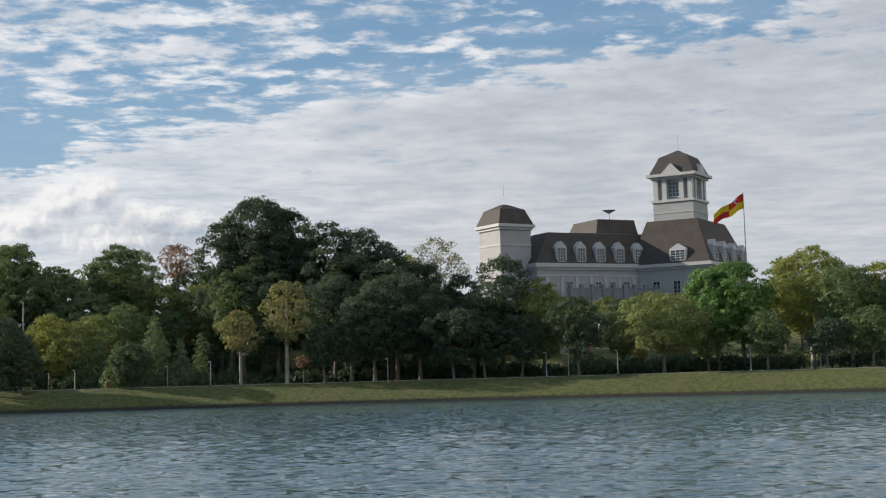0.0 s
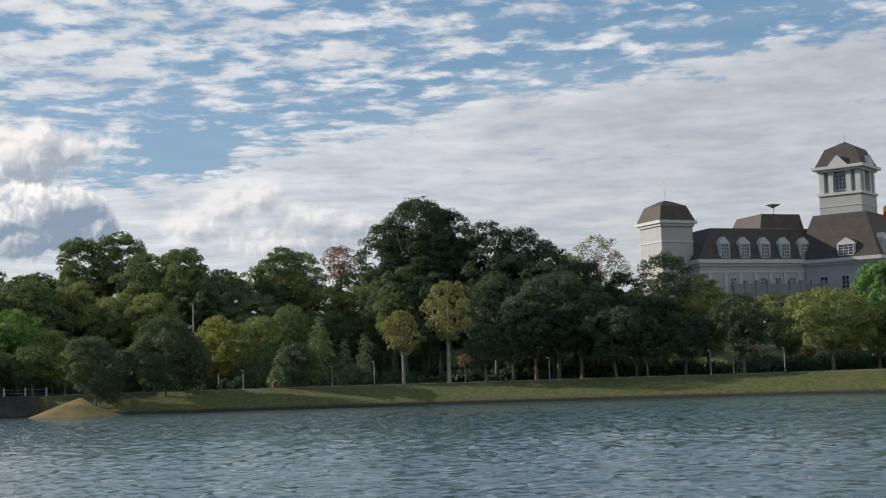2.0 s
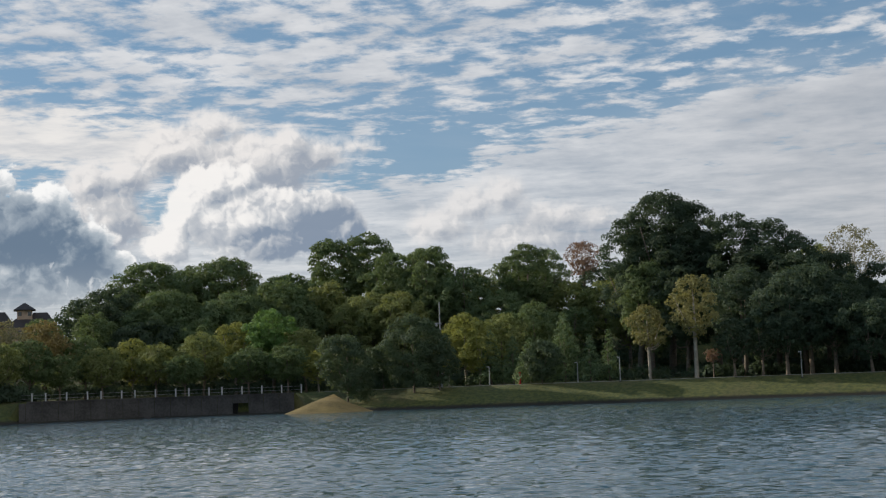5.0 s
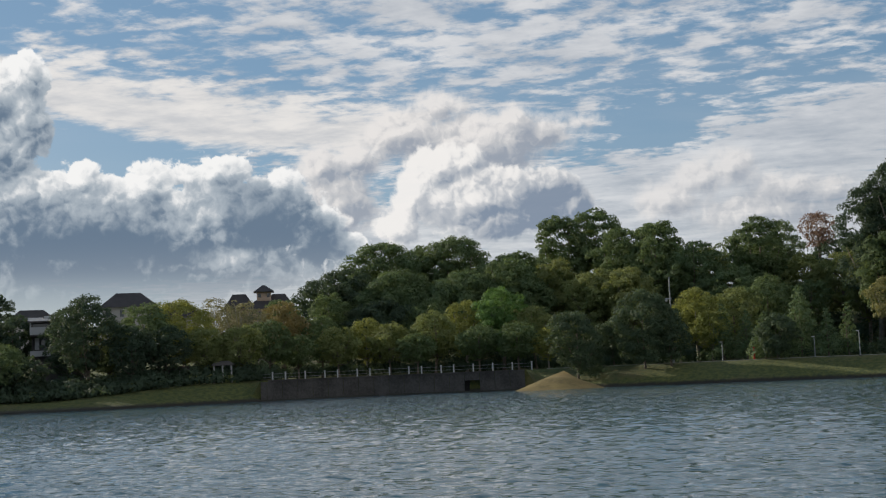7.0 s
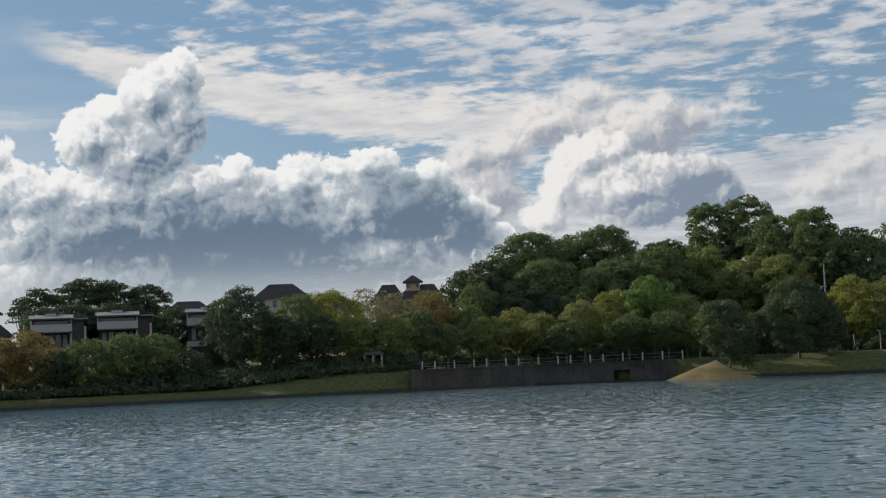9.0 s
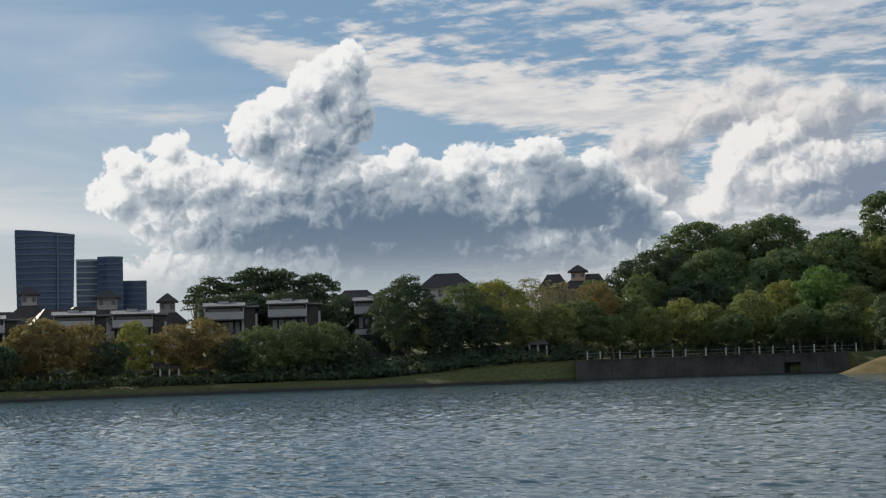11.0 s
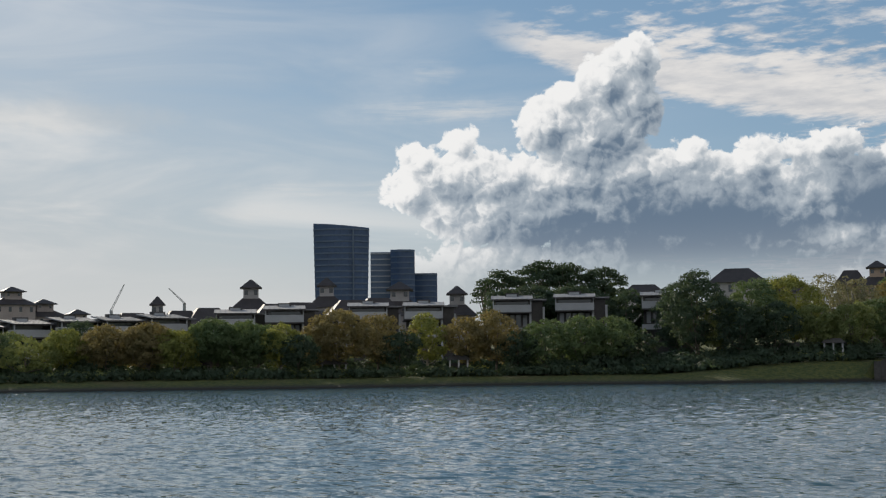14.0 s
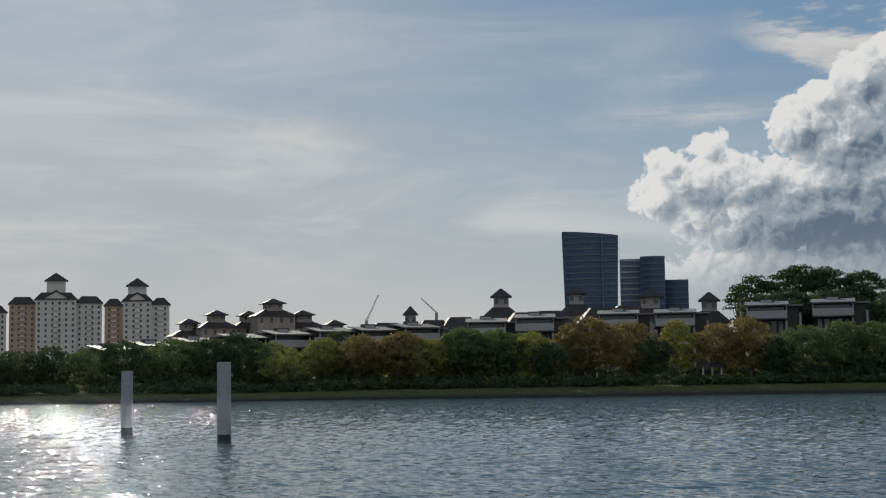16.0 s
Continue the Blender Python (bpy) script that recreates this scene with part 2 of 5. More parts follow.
def material(name, colour, rough=0.7, metal=0.0, vary=0.25, scale=1.5, bump=0.0, bump_scale=20.0, second=None, leaf=0.0, spec=0.4):
    """A surface with stains at two scales and fine relief."""
    if name in MATS:
        return MATS[name]
    m = bpy.data.materials.new(name)
    m.use_nodes = True
    t = m.node_tree
    b = t.nodes["Principled BSDF"]
    co = t.nodes.new("ShaderNodeTexCoord").outputs["Object"]
    big = noise_tex(t, co, scale, 4.0, 0.6)
    fine = noise_tex(t, co, scale * 9, 3.0, 0.6)
    rnd = t.nodes.new("ShaderNodeObjectInfo")
    f = (big * 0.6 + fine * 0.4).step(0.3, 0.7)
    dark = tuple(c * (1 - vary) for c in colour)
    light = second or tuple(min(1, c * (1 + vary)) for c in colour)
    c = mix_col(t, f, dark, light)
    if leaf:
        geo = t.nodes.new("ShaderNodeNewGeometry")
        isl = Node(t, geo.outputs["Random Per Island"])
        c = mix_col(t, isl * 0.38, c, tuple(min(1, x * 1.75) for x in colour))
        c = mix_col(t, Node(t, rnd.outputs["Random"]) * 0.45, c, tuple(x * k for x, k in zip(colour, (1.12, 1.0, 0.85))))
    t.links.new(c.s, b.inputs["Base Color"])
    b.inputs["Roughness"].default_value, b.inputs["Metallic"].default_value = rough, metal
    b.inputs["Specular IOR Level"].default_value = spec
    if bump:
        bn = t.nodes.new("ShaderNodeBump")
        bn.inputs["Strength"].default_value, bn.inputs["Distance"].default_value = 0.6, bump
        t.links.new(noise_tex(t, co, bump_scale, 4.0, 0.6).s, bn.inputs["Height"])
        t.links.new(bn.outputs[0], b.inputs["Normal"])
    if leaf:
        tr = t.nodes.new("ShaderNodeBsdfTranslucent")
        mx = t.nodes.new("ShaderNodeMixShader")
        mx.inputs[0].default_value = leaf
        t.links.new(mix_col(t, 0.6, c, tuple(min(1, x * k) for x, k in zip(colour, (1.8, 1.6, 0.7)))).s, tr.inputs[0])
        t.links.new(b.outputs[0], mx.inputs[1])
        t.links.new(tr.outputs[0], mx.inputs[2])
        t.links.new(mx.outputs[0], t.nodes["Material Output"].inputs[0])
    MATS[name] = m
    return m


# dark and round carry the bluish tint of shade and haze in their colour
LEAVES = {
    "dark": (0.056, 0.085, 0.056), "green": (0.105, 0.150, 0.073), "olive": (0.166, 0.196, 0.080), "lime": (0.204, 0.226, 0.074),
    "bright": (0.113, 0.202, 0.068), "orange": (0.188, 0.160, 0.078), "brown": (0.192, 0.127, 0.108), "round": (0.067, 0.099, 0.060),
    "conifer": (0.109, 0.160, 0.086), "umbrella": (0.042, 0.066, 0.039), "feather": (0.179, 0.178, 0.112), "gum": (0.130, 0.172, 0.101), "row": (0.193, 0.192, 0.090),
}


def leaf_mat(kind):
    return material("leaves_" + kind, LEAVES[kind], 0.72, vary=0.40, scale=0.35, leaf=0.36, spec=0.22)


BARK = material("bark", (0.16, 0.13, 0.10), 0.9, vary=0.4, scale=2.0, bump=0.03)
PALE_BARK = material("pale_bark", (0.30, 0.27, 0.22), 0.9, vary=0.35, scale=2.0, bump=0.03)
WHITE_WALL = material("white_wall", (0.36, 0.355, 0.36), 0.8, vary=0.08, scale=0.5)
TRIM = material("white_trim", (0.46, 0.455, 0.46), 0.7, vary=0.06, scale=0.8)
SLATE = material("brown_shingle", (0.058, 0.047, 0.042), 0.75, vary=0.25, scale=0.6, bump=0.02, bump_scale=6)
GLASS = material("dark_glass", (0.030, 0.040, 0.045), 0.08, vary=0.3, scale=0.6, spec=0.8)
GREY_ROOF = material("grey_roof_sheet", (0.20, 0.20, 0.21), 0.6, vary=0.2, scale=0.8)
VILLA_DARK = material("charcoal_wall", (0.075, 0.070, 0.068), 0.8, vary=0.2, scale=0.6)
VILLA_WHITE = material("villa_render", (0.36, 0.37, 0.385), 0.8, vary=0.1, scale=0.6)
TILE_ROOF = material("dark_tile_roof", (0.046, 0.041, 0.043), 0.7, vary=0.25, scale=0.5)
CREAM = material("cream_render", (0.37, 0.355, 0.345), 0.85, vary=0.1, scale=0.15)
DUN = material("dun_render", (0.34, 0.295, 0.275), 0.85, vary=0.15, scale=0.3)
FLAT_CREAM = material("pale_flat_render", (0.62, 0.60, 0.59), 0.85, vary=0.08, scale=0.15)
PEACH = material("peach_render", (0.46, 0.34, 0.26), 0.85, vary=0.1, scale=0.15)
TOWER_GLASS = material("blue_tower_glass", (0.048, 0.085, 0.165), 0.35, vary=0.25, scale=0.05, spec=0.35)
TOWER_BAND = material("tower_spandrel", (0.105, 0.145, 0.205), 0.6, vary=0.15, scale=0.08)
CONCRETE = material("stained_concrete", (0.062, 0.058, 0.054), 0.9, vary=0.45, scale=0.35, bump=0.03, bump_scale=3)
PILE_GREY = material("grey_steel_pile", (0.30, 0.31, 0.32), 0.6, vary=0.15, scale=0.8)
PILE_WET = material("wet_pile_foot", (0.035, 0.035, 0.035), 0.4, vary=0.4, scale=2.0)
POST_WHITE = material("white_post_paint", (0.48, 0.48, 0.47), 0.6, vary=0.1)
METAL = material("grey_metal", (0.30, 0.31, 0.31), 0.5, metal=0.4, vary=0.15)
RED = material("red_paint", (0.45, 0.03, 0.02), 0.5, vary=0.15)
YELLOW = material("yellow_cloth", (0.75, 0.52, 0.02), 0.8, vary=0.1)
FLAG_RED = material("red_cloth", (0.60, 0.03, 0.02), 0.8, vary=0.1)
BRICK = material("red_brick_pier", (0.30, 0.17, 0.12), 0.9, vary=0.3, scale=3.0)
PAVING = material("pale_paving", (0.38, 0.36, 0.33), 0.9, vary=0.2, scale=0.8)


# ---------------------------------------------------------------- the lay of the land
SHORE = [(-180, 170), (-60, 178), (-17, 185), (-8, 190), (0, 194), (9, 197), (14, 199), (19, 202), (23, 207), (29, 212), (33.5, 206), (39, 198),
         (44, 197), (50, 195), (57, 188), (63, 190), (70, 191), (79, 198), (120, 200), (180, 170)]
RISE = [(-180, 3), (-60, 8), (-18, 15), (0, 17), (12, 15), (20, 15), (28, 13), (34, 8), (42, 8), (50, 7), (60, 7), (70, 4), (90, 3), (180, 3)]


def along(table, a):
    return float(np.interp(a, [k for k, _ in table], [v for _, v in table]))


def smooth(x):
    x = min(1.0, max(0.0, x))
    return x * x * (3 - 2 * x)


def shore(a):
    return along(SHORE, a)


def is_wall(a):
    return 22.6 < a < 34.0


def height(a, d):
    """The ground's height, a degrees to the left and d metres out."""
    off = d - shore(a)
    p = polar(a, d)
    rough = noise.noise(Vector((p.x * 0.03, p.y * 0.03, 0))) * 0.8 + noise.noise(Vector((p.x * 0.15, p.y * 0.15, 3))) * 0.25
    if off < 0:
        z = max(-3.0, off * 0.35)
        return -1.5 if is_wall(a) else z
    bank_w = 7.5 if a < 40 else 7.0 + 2 * smooth((a - 60) / 10)
    top = 3.0 if a < 35 else 3.0 - 1.75 * smooth((a - 35) / 8)
    if is_wall(a):
        top, bank_w = 3.0, 0.9
        if off < 0.9:
            return 0.2
    z = top * (0.12 + 0.88 * (min(1.0, off / bank_w) ** 0.85)) if off < bank_w else top
    z += along(RISE, a) * smooth((off - 24) / 75)
    z += rough * smooth((off - 2) / 20) * (0.25 + 1.2 * smooth((off - 30) / 40))
    far = max(0.0, d - 420)
    return z + 10 * smooth(far / 500) * (0.6 + 0.4 * noise.noise(Vector((p.x * 0.004, p.y * 0.004, 7))))


def mesh_object(name, verts, faces, mat, parent=None, smooth_shade=False):
    me = bpy.data.meshes.new(name)
    me.from_pydata([tuple(v) for v in verts], [], faces)
    me.materials.append(mat)
    if smooth_shade:
        me.shade_smooth()
    ob = new(name, me)
    if parent:
        ob.parent = parent
    return ob


def ground_material():
    m = bpy.data.materials.new("lawn_and_soil")
    m.use_nodes = True
    t = m.node_tree
    b = t.nodes["Principled BSDF"]
    co = t.nodes.new("ShaderNodeTexCoord").outputs["Object"]
    sep = t.nodes.new("ShaderNodeSeparateXYZ")
    t.links.new(co, sep.inputs[0])
    patch = noise_tex(t, co, 0.11, 5.0, 0.6)
    fine = noise_tex(t, co, 1.6, 4.0, 0.65)
    c = mix_col(t, fine.step(0.35, 0.68), (0.042, 0.060, 0.014), (0.108, 0.112, 0.025))
    c = mix_col(t, (patch + fine * 0.3).step(0.66, 0.84), c, (0.095, 0.088, 0.032))
    c = mix_col(t, (Node(t, sep.outputs[2]) + fine * 0.5).step(0.95, 0.45), c, (0.030, 0.028, 0.022))
    t.links.new(c.s, b.inputs["Base Color"])
    b.inputs["Roughness"].default_value = 0.95
    bn = t.nodes.new("ShaderNodeBump")
    bn.inputs["Distance"].default_value = 0.12
    t.links.new(noise_tex(t, co, 3.0, 5.0, 0.7).s, bn.inputs["Height"])
    t.links.new(bn.outputs[0], b.inputs["Normal"])
    return m


def build_ground():
    azs = list(np.arange(-180, -30, 3.0)) + list(np.arange(-30, 95, 0.35)) + list(np.arange(95, 180, 3.0))
    offs = [-40, -12, -5, -2, -0.8, -0.05, 0.0, 0.4, 0.88, 0.95, 1.6, 2.5, 3.5, 5, 6.5, 8, 9.5, 11, 13, 16, 20, 25, 31, 38, 46, 55, 65, 78, 95, 120, 160, 230, 340, 500, 750, 1100, 1700, 2600, 4200]
    verts, faces = [(0, 0, -3.2)], []
    for a in azs:
        for o in offs:
            d = shore(a) + o
            verts.append(polar(a, d, height(a, d)))
    n, k = len(azs), len(offs)
    for i in range(n):
        j = (i + 1) % n
        faces.append((0, 1 + j * k, 1 + i * k)[::-1])
        for q in range(k - 1):
            faces.append((1 + i * k + q, 1 + i * k + q + 1, 1 + j * k + q + 1, 1 + j * k + q)[::-1])
    ob = mesh_object("ground", verts, faces, ground_material(), smooth_shade=True)
    tagged(ob, "grassy lake bank and wooded rising ground", "ground", kind="structure")


def water_material():
    m = bpy.data.materials.new("lake_water")
    m.use_nodes = True
    t = m.node_tree
    b = t.nodes["Principled BSDF"]
    b.inputs["Base Color"].default_value = (0.050, 0.100, 0.120, 1)
    b.inputs["Roughness"].default_value, b.inputs["IOR"].default_value = 0.035, 1.333
    co = t.nodes.new("ShaderNodeTexCoord").outputs["Object"]
    mp = t.nodes.new("ShaderNodeMapping")
    mp.inputs["Rotation"].default_value = (0, 0, radians(-25))
    mp.inputs["Scale"].default_value = (0.40, 1.0, 1.0)
    t.links.new(co, mp.inputs[0])
    v = mp.outputs[0]
    chop = noise_tex(t, v, 3.4, 3.0, 0.55, 0.3)
    ripple = noise_tex(t, co, 11.0, 2.0, 0.5)
    h = chop * 0.75 + ripple * 0.12
    bn = t.nodes.new("ShaderNodeBump")
    bn.inputs["Strength"].default_value, bn.inputs["Distance"].default_value = 1.0, 0.045
    t.links.new(h.s, bn.inputs["Height"])
    # the small facets keep their slope out to the far shore
    fn = t.nodes.new("ShaderNodeTexNoise")
    t.links.new(v, fn.inputs["Vector"])
    fn.inputs["Scale"].default_value, fn.inputs["Detail"].default_value = 4.2, 2.0
    tip = vec_math(t, "MULTIPLY", vec_math(t, "SUBTRACT", fn.outputs[1], (0.5, 0.5, 0.5)), (1.0, 1.0, 0.0))
    far = t.nodes.new("ShaderNodeVectorMath")
    far.operation = "LENGTH"
    t.links.new(co, far.inputs[0])
    fresh = t.nodes.new("ShaderNodeVectorMath")
    fresh.operation = "SCALE"
    t.links.new(tip, fresh.inputs[0])
    t.links.new((Node(t, far.outputs["Value"]).step(45.0, 150.0) * 1.40 + 0.55).s, fresh.inputs[3])
    tip = fresh.outputs[0]
    t.links.new(vec_math(t, "NORMALIZE", vec_math(t, "ADD", bn.outputs[0], tip), (0, 0, 0)), b.inputs["Normal"])
    return m


def waves(x, y):
    """The height of the wind chop: many short waves running about one way."""
    rng = np.random.default_rng(5)
    z = np.zeros_like(x)
    for k in range(44):
        length = 0.34 * 1.0335 ** k
        way = radians(113) + rng.normal(scale=0.40)
        w = math.tau / length
        z += 0.0044 * length * np.sin(w * (x * math.cos(way) + y * math.sin(way)) + rng.uniform(0, math.tau))
    gust = 0.85 + 0.15 * np.sin(x * 0.05 + 1.0 + np.sin(y * 0.031)) * np.sin(y * 0.043 + np.sin(x * 0.027))
    z = z + 1.4 * z * np.abs(z)
    return z * gust


def build_water():
    """The part of the lake in view in real waves, the rest flat."""
    azs = np.arange(-23, 84, 0.195)
    rs = [24.0]
    while rs[-1] < 218:
        rs.append(rs[-1] + max(0.125, 0.125 * (rs[-1] / 52) ** 1.8))
    rs = np.array(rs)
    A, R = np.meshgrid(np.radians(azs), rs, indexing="ij")
    X, Y = -R * np.sin(A), R * np.cos(A)
    Z = waves(X, Y)
    n, k = A.shape
    co = np.stack([X, Y, Z], -1).reshape(-1, 3)
    i, q = np.meshgrid(np.arange(n - 1), np.arange(k - 1), indexing="ij")
    o = (i * k + q).ravel()
    quads = np.stack([o, o + k, o + k + 1, o + 1], 1)[:, ::-1]
    rest = [(0, 0, 0)]
    ring = list(range(-24, 88, 4)) + list(range(88, 336, 4))
    tri = []
    for a in ring:
        r = 24.0 if -23 < a < 83 else 180.0
        rest.append(tuple(polar(a, r, 0)))
    m0 = len(co)
    for j in range(len(ring)):
        tri.append((m0, m0 + 1 + j, m0 + 1 + (j + 1) % len(ring)))
    co = np.concatenate([co, np.array(rest)])
    me = bpy.data.meshes.new("lake_water")
    me.vertices.add(len(co))
    me.vertices.foreach_set("co", co.ravel().astype(np.float32))
    nq, nt = len(quads), len(tri)
    me.loops.add(nq * 4 + nt * 3)
    me.loops.foreach_set("vertex_index", np.concatenate([quads.ravel(), np.array(tri).ravel()]).astype(np.int32))
    me.polygons.add(nq + nt)
    me.polygons.foreach_set("loop_start", np.concatenate([np.arange(nq) * 4, nq * 4 + np.arange(nt) * 3]).astype(np.int32))
    me.update(calc_edges=True)
    me.shade_smooth()
    me.materials.append(water_material())
    tagged(new("lake_water", me), "wind-rippled grey-blue lake water", "water", kind="structure")

# ---------------------------------------------------------------- shapes
def thing(name, place, label, category, group="", turn=0.0):
    ob = new(name)
    ob.matrix_basis = Matrix.Translation(place) @ Matrix.Rotation(radians(turn), 4, "Z")
    ob.empty_display_size = 0.5
    return tagged(ob, label, category, group)


def part(name, bm, mat, parent, label="", smooth_shade=False):
    me = bpy.data.meshes.new(name)
    bm.to_mesh(me)
    bm.free()
    me.materials.append(mat)
    if smooth_shade:
        me.shade_smooth()
    ob = new(name, me)
    ob.parent = parent
    if label:
        ob["label"] = label
    return ob


def prism(bm, foot, z0, z1, shift=None):
    """An upright block on a polygon of x, y; shift: the polygon of its top."""
    top = shift or foot
    lo = [bm.verts.new((x, y, z0)) for x, y in foot]
    hi = [bm.verts.new((x, y, z1)) for x, y in top]
    n = len(foot)
    bm.faces.new(lo[::-1])
    bm.faces.new(hi)
    for i in range(n):
        bm.faces.new((lo[i], lo[(i + 1) % n], hi[(i + 1) % n], hi[i]))


def rect(x0, x1, y0, y1):
    return [(x0, y0), (x1, y0), (x1, y1), (x0, y1)]


def box(x0, x1, y0, y1, z0, z1, bm=None):
    bm = bm or bmesh.new()
    prism(bm, rect(x0, x1, y0, y1), z0, z1)
    return bm


def tube(bm, points, sides=6):
    """A tapered tube through (place, radius)."""
    rings = []
    for k, (p, r) in enumerate(points):
        p = Vector(p)
        q = Vector(points[min(k + 1, len(points) - 1)][0]) - Vector(points[max(k - 1, 0)][0])
        side = q.orthogonal().normalized()
        up = q.normalized().cross(side)
        rings.append([bm.verts.new(p + side * r * math.cos(i * math.tau / sides) + up * r * math.sin(i * math.tau / sides)) for i in range(sides)])
    for a, b in zip(rings, rings[1:]):
        for i in range(sides):
            bm.faces.new((a[i], a[(i + 1) % sides], b[(i + 1) % sides], b[i]))
    bm.faces.new(rings[0][::-1])
    bm.faces.new(rings[-1])
    return bm


# ---------------------------------------------------------------- trees
def leaf_mesh(name, centres, radii, size, per_area, rng, squash=0.8):
    """Clumps of leaves on the skins of many puffs: one pointed blade each."""
    pos, nor = [], []
    for c, r in zip(centres, radii):
        n = max(6, int(per_area * 12.57 * r * r * squash))
        d = rng.normal(size=(n, 3))
        d /= np.linalg.norm(d, axis=1)[:, None]
        d[:, 2] = np.where(d[:, 2] < -0.35, -d[:, 2] * 0.6, d[:, 2])
        rr = r * rng.uniform(0.78, 1.12, n)[:, None]
        pos.append(np.array(c) + d * rr * np.array([1, 1, squash]))
        nn = d + rng.normal(scale=0.34, size=(n, 3)) + np.array([0, 0, 0.15])
        nor.append(nn / np.linalg.norm(nn, axis=1)[:, None])
    pos, nor = np.concatenate(pos), np.concatenate(nor)
    n = len(pos)
    t = np.cross(nor, rng.normal(size=(n, 3)))
    t /= np.linalg.norm(t, axis=1)[:, None] + 1e-9
    u = np.cross(nor, t)
    s = size * rng.uniform(0.65, 1.4, n)[:, None]
    v = np.empty((n, 3, 3))
    v[:, 0], v[:, 1], v[:, 2] = pos - t * s * 0.60, pos + u * s * 0.55, pos + t * s * 0.45 - u * s * 0.50
    me = bpy.data.meshes.new(name)
    me.vertices.add(n * 3)
    me.vertices.foreach_set("co", v.ravel().astype(np.float32))
    me.loops.add(n * 3)
    me.loops.foreach_set("vertex_index", np.arange(n * 3, dtype=np.int32))
    me.polygons.add(n)
    me.polygons.foreach_set("loop_start", np.arange(0, n * 3, 3, dtype=np.int32))
    me.update(calc_edges=True)
    return me


TREE_LABEL = {
    "dark": "broad dark green broadleaf tree in deep shade", "green": "rounded mid-green broadleaf tree", "olive": "olive-green tree with a loose crown",
    "lime": "yellow-green tree with a sunlit crown", "bright": "fresh bright green tree with dense leaves", "orange": "low tree with rusty orange-green leaves",
    "brown": "sparse tree with reddish brown dry leaves", "round": "dense round dark shrub tree leafy to the ground", "conifer": "narrow pointed conifer with dense foliage",
    "umbrella": "wide flat-topped umbrella tree with layered crown", "feather": "thin pale tree with feathery half-bare crown", "gum": "tall open tree with clumped grey-green leaves",
    "row": "young park tree with pale bare trunk and oval crown",
}


def tree(a, d, top, r, kind, group, seed):
    rng = np.random.default_rng(seed)
    z0 = height(a, d) - 0.15
    H = max(3.0, top - z0)
    ob = thing("tree", polar(a, d, z0), TREE_LABEL[kind], "tree", group, turn=float(rng.uniform(0, 360)))
    low = {"round": 0.02, "conifer": 0.06, "row": 0.36, "umbrella": 0.62, "gum": 0.30, "feather": 0.40, "orange": 0.24, "brown": 0.5}.get(kind, 0.20)
    if a > 40 and d - shore(a) < 30:
        low = 0.16
    c0, c1 = H * low, H
    cz, rz = (c0 + c1) / 2, (c1 - c0) / 2
    centres, radii = [], []
    if kind == "conifer":
        n = int(16 + H * 2)
        for k in range(n):
            f = (k + 0.5) / n
            w = r * (1 - f) ** 0.75 * 0.85
            ang = k * 2.4 + rng.uniform(0, 0.6)
            centres.append((math.cos(ang) * w * 0.75, math.sin(ang) * w * 0.75, c0 + f * (H - c0) * 0.96))
            radii.append(max(0.35, r * (0.50 - 0.38 * f)))
    elif kind == "umbrella":
        n = 64
        for k in range(n):
            ang, q = k * 2.4, math.sqrt((k + 0.5) / n)
            z = H * (0.93 - 0.22 * q * q + rng.uniform(-0.07, 0.03))
            centres.append((math.cos(ang) * r * q, math.sin(ang) * r * q, z))
            radii.append(r * rng.uniform(0.16, 0.30))
    else:
        n = {"feather": 40, "brown": 44, "gum": 34, "round": 40, "row": 40}.get(kind, 56)
        n = int(n * (3.2 if r > 6 else 2.4) * max(1.0, rz / r)) if kind != "round" else n * 2
        lean = rng.normal(scale=0.10, size=2) * r
        for k in range(n):
            zz = 1 - 2 * (k + 0.5) / n
            ang = k * 2.39996 + rng.uniform(-0.5, 0.5)
            q = math.sqrt(1 - zz * zz)
            f = rng.uniform(0.68, 1.0) if rng.random() > 0.12 else rng.uniform(0.2, 0.55)
            pw = 1.0 if zz > 0 else 0.92
            big = rng.uniform(0.11, 0.25) if kind not in ("gum", "feather", "brown") else rng.uniform(0.13, 0.25)
            out = 0.95 + (0.42 if kind in ("gum", "feather", "brown") else 0.34) * noise.noise(Vector((math.cos(ang) * q * 1.4 + seed, math.sin(ang) * q * 1.4, zz * 1.4)))
            if kind == "round":
                f, big = rng.uniform(0.74, 0.88), rng.uniform(0.20, 0.28)
            rad = big * min(r, rz * 1.2)
            centres.append((math.cos(ang) * q * r * f * out * pw + lean[0] * zz, math.sin(ang) * q * r * f * out * pw + lean[1] * zz,
                            cz + zz * max(0.1, rz - 0.8 * rad) * min(1.0, f * 1.15) * (out if zz < 0.8 else 1.0)))
            radii.append(rad)
    C, R = np.array(centres), np.array(radii)
    zmax = (C[:, 2] + 0.85 * R * (0.45 if kind == "umbrella" else 0.85)).max()
    C[:, 2] = c0 + (C[:, 2] - c0) * (H - c0) / max(0.5, zmax - c0) if zmax > c0 + 0.5 else C[:, 2]
    wide = np.quantile(np.hypot(C[:, 0], C[:, 1]) + 0.8 * R, 0.92)
    C[:, :2] *= min(1.35, max(0.8, r / wide))
    centres = [tuple(c) for c in C]
    size = {"feather": 0.24, "brown": 0.22, "round": 0.25, "conifer": 0.28, "bright": 0.32}.get(kind, 0.28)
    dens = {"feather": 4.4, "brown": 6.5, "umbrella": 7.6, "gum": 7.2, "round": 15.0, "conifer": 9.0}.get(kind, 8.8)
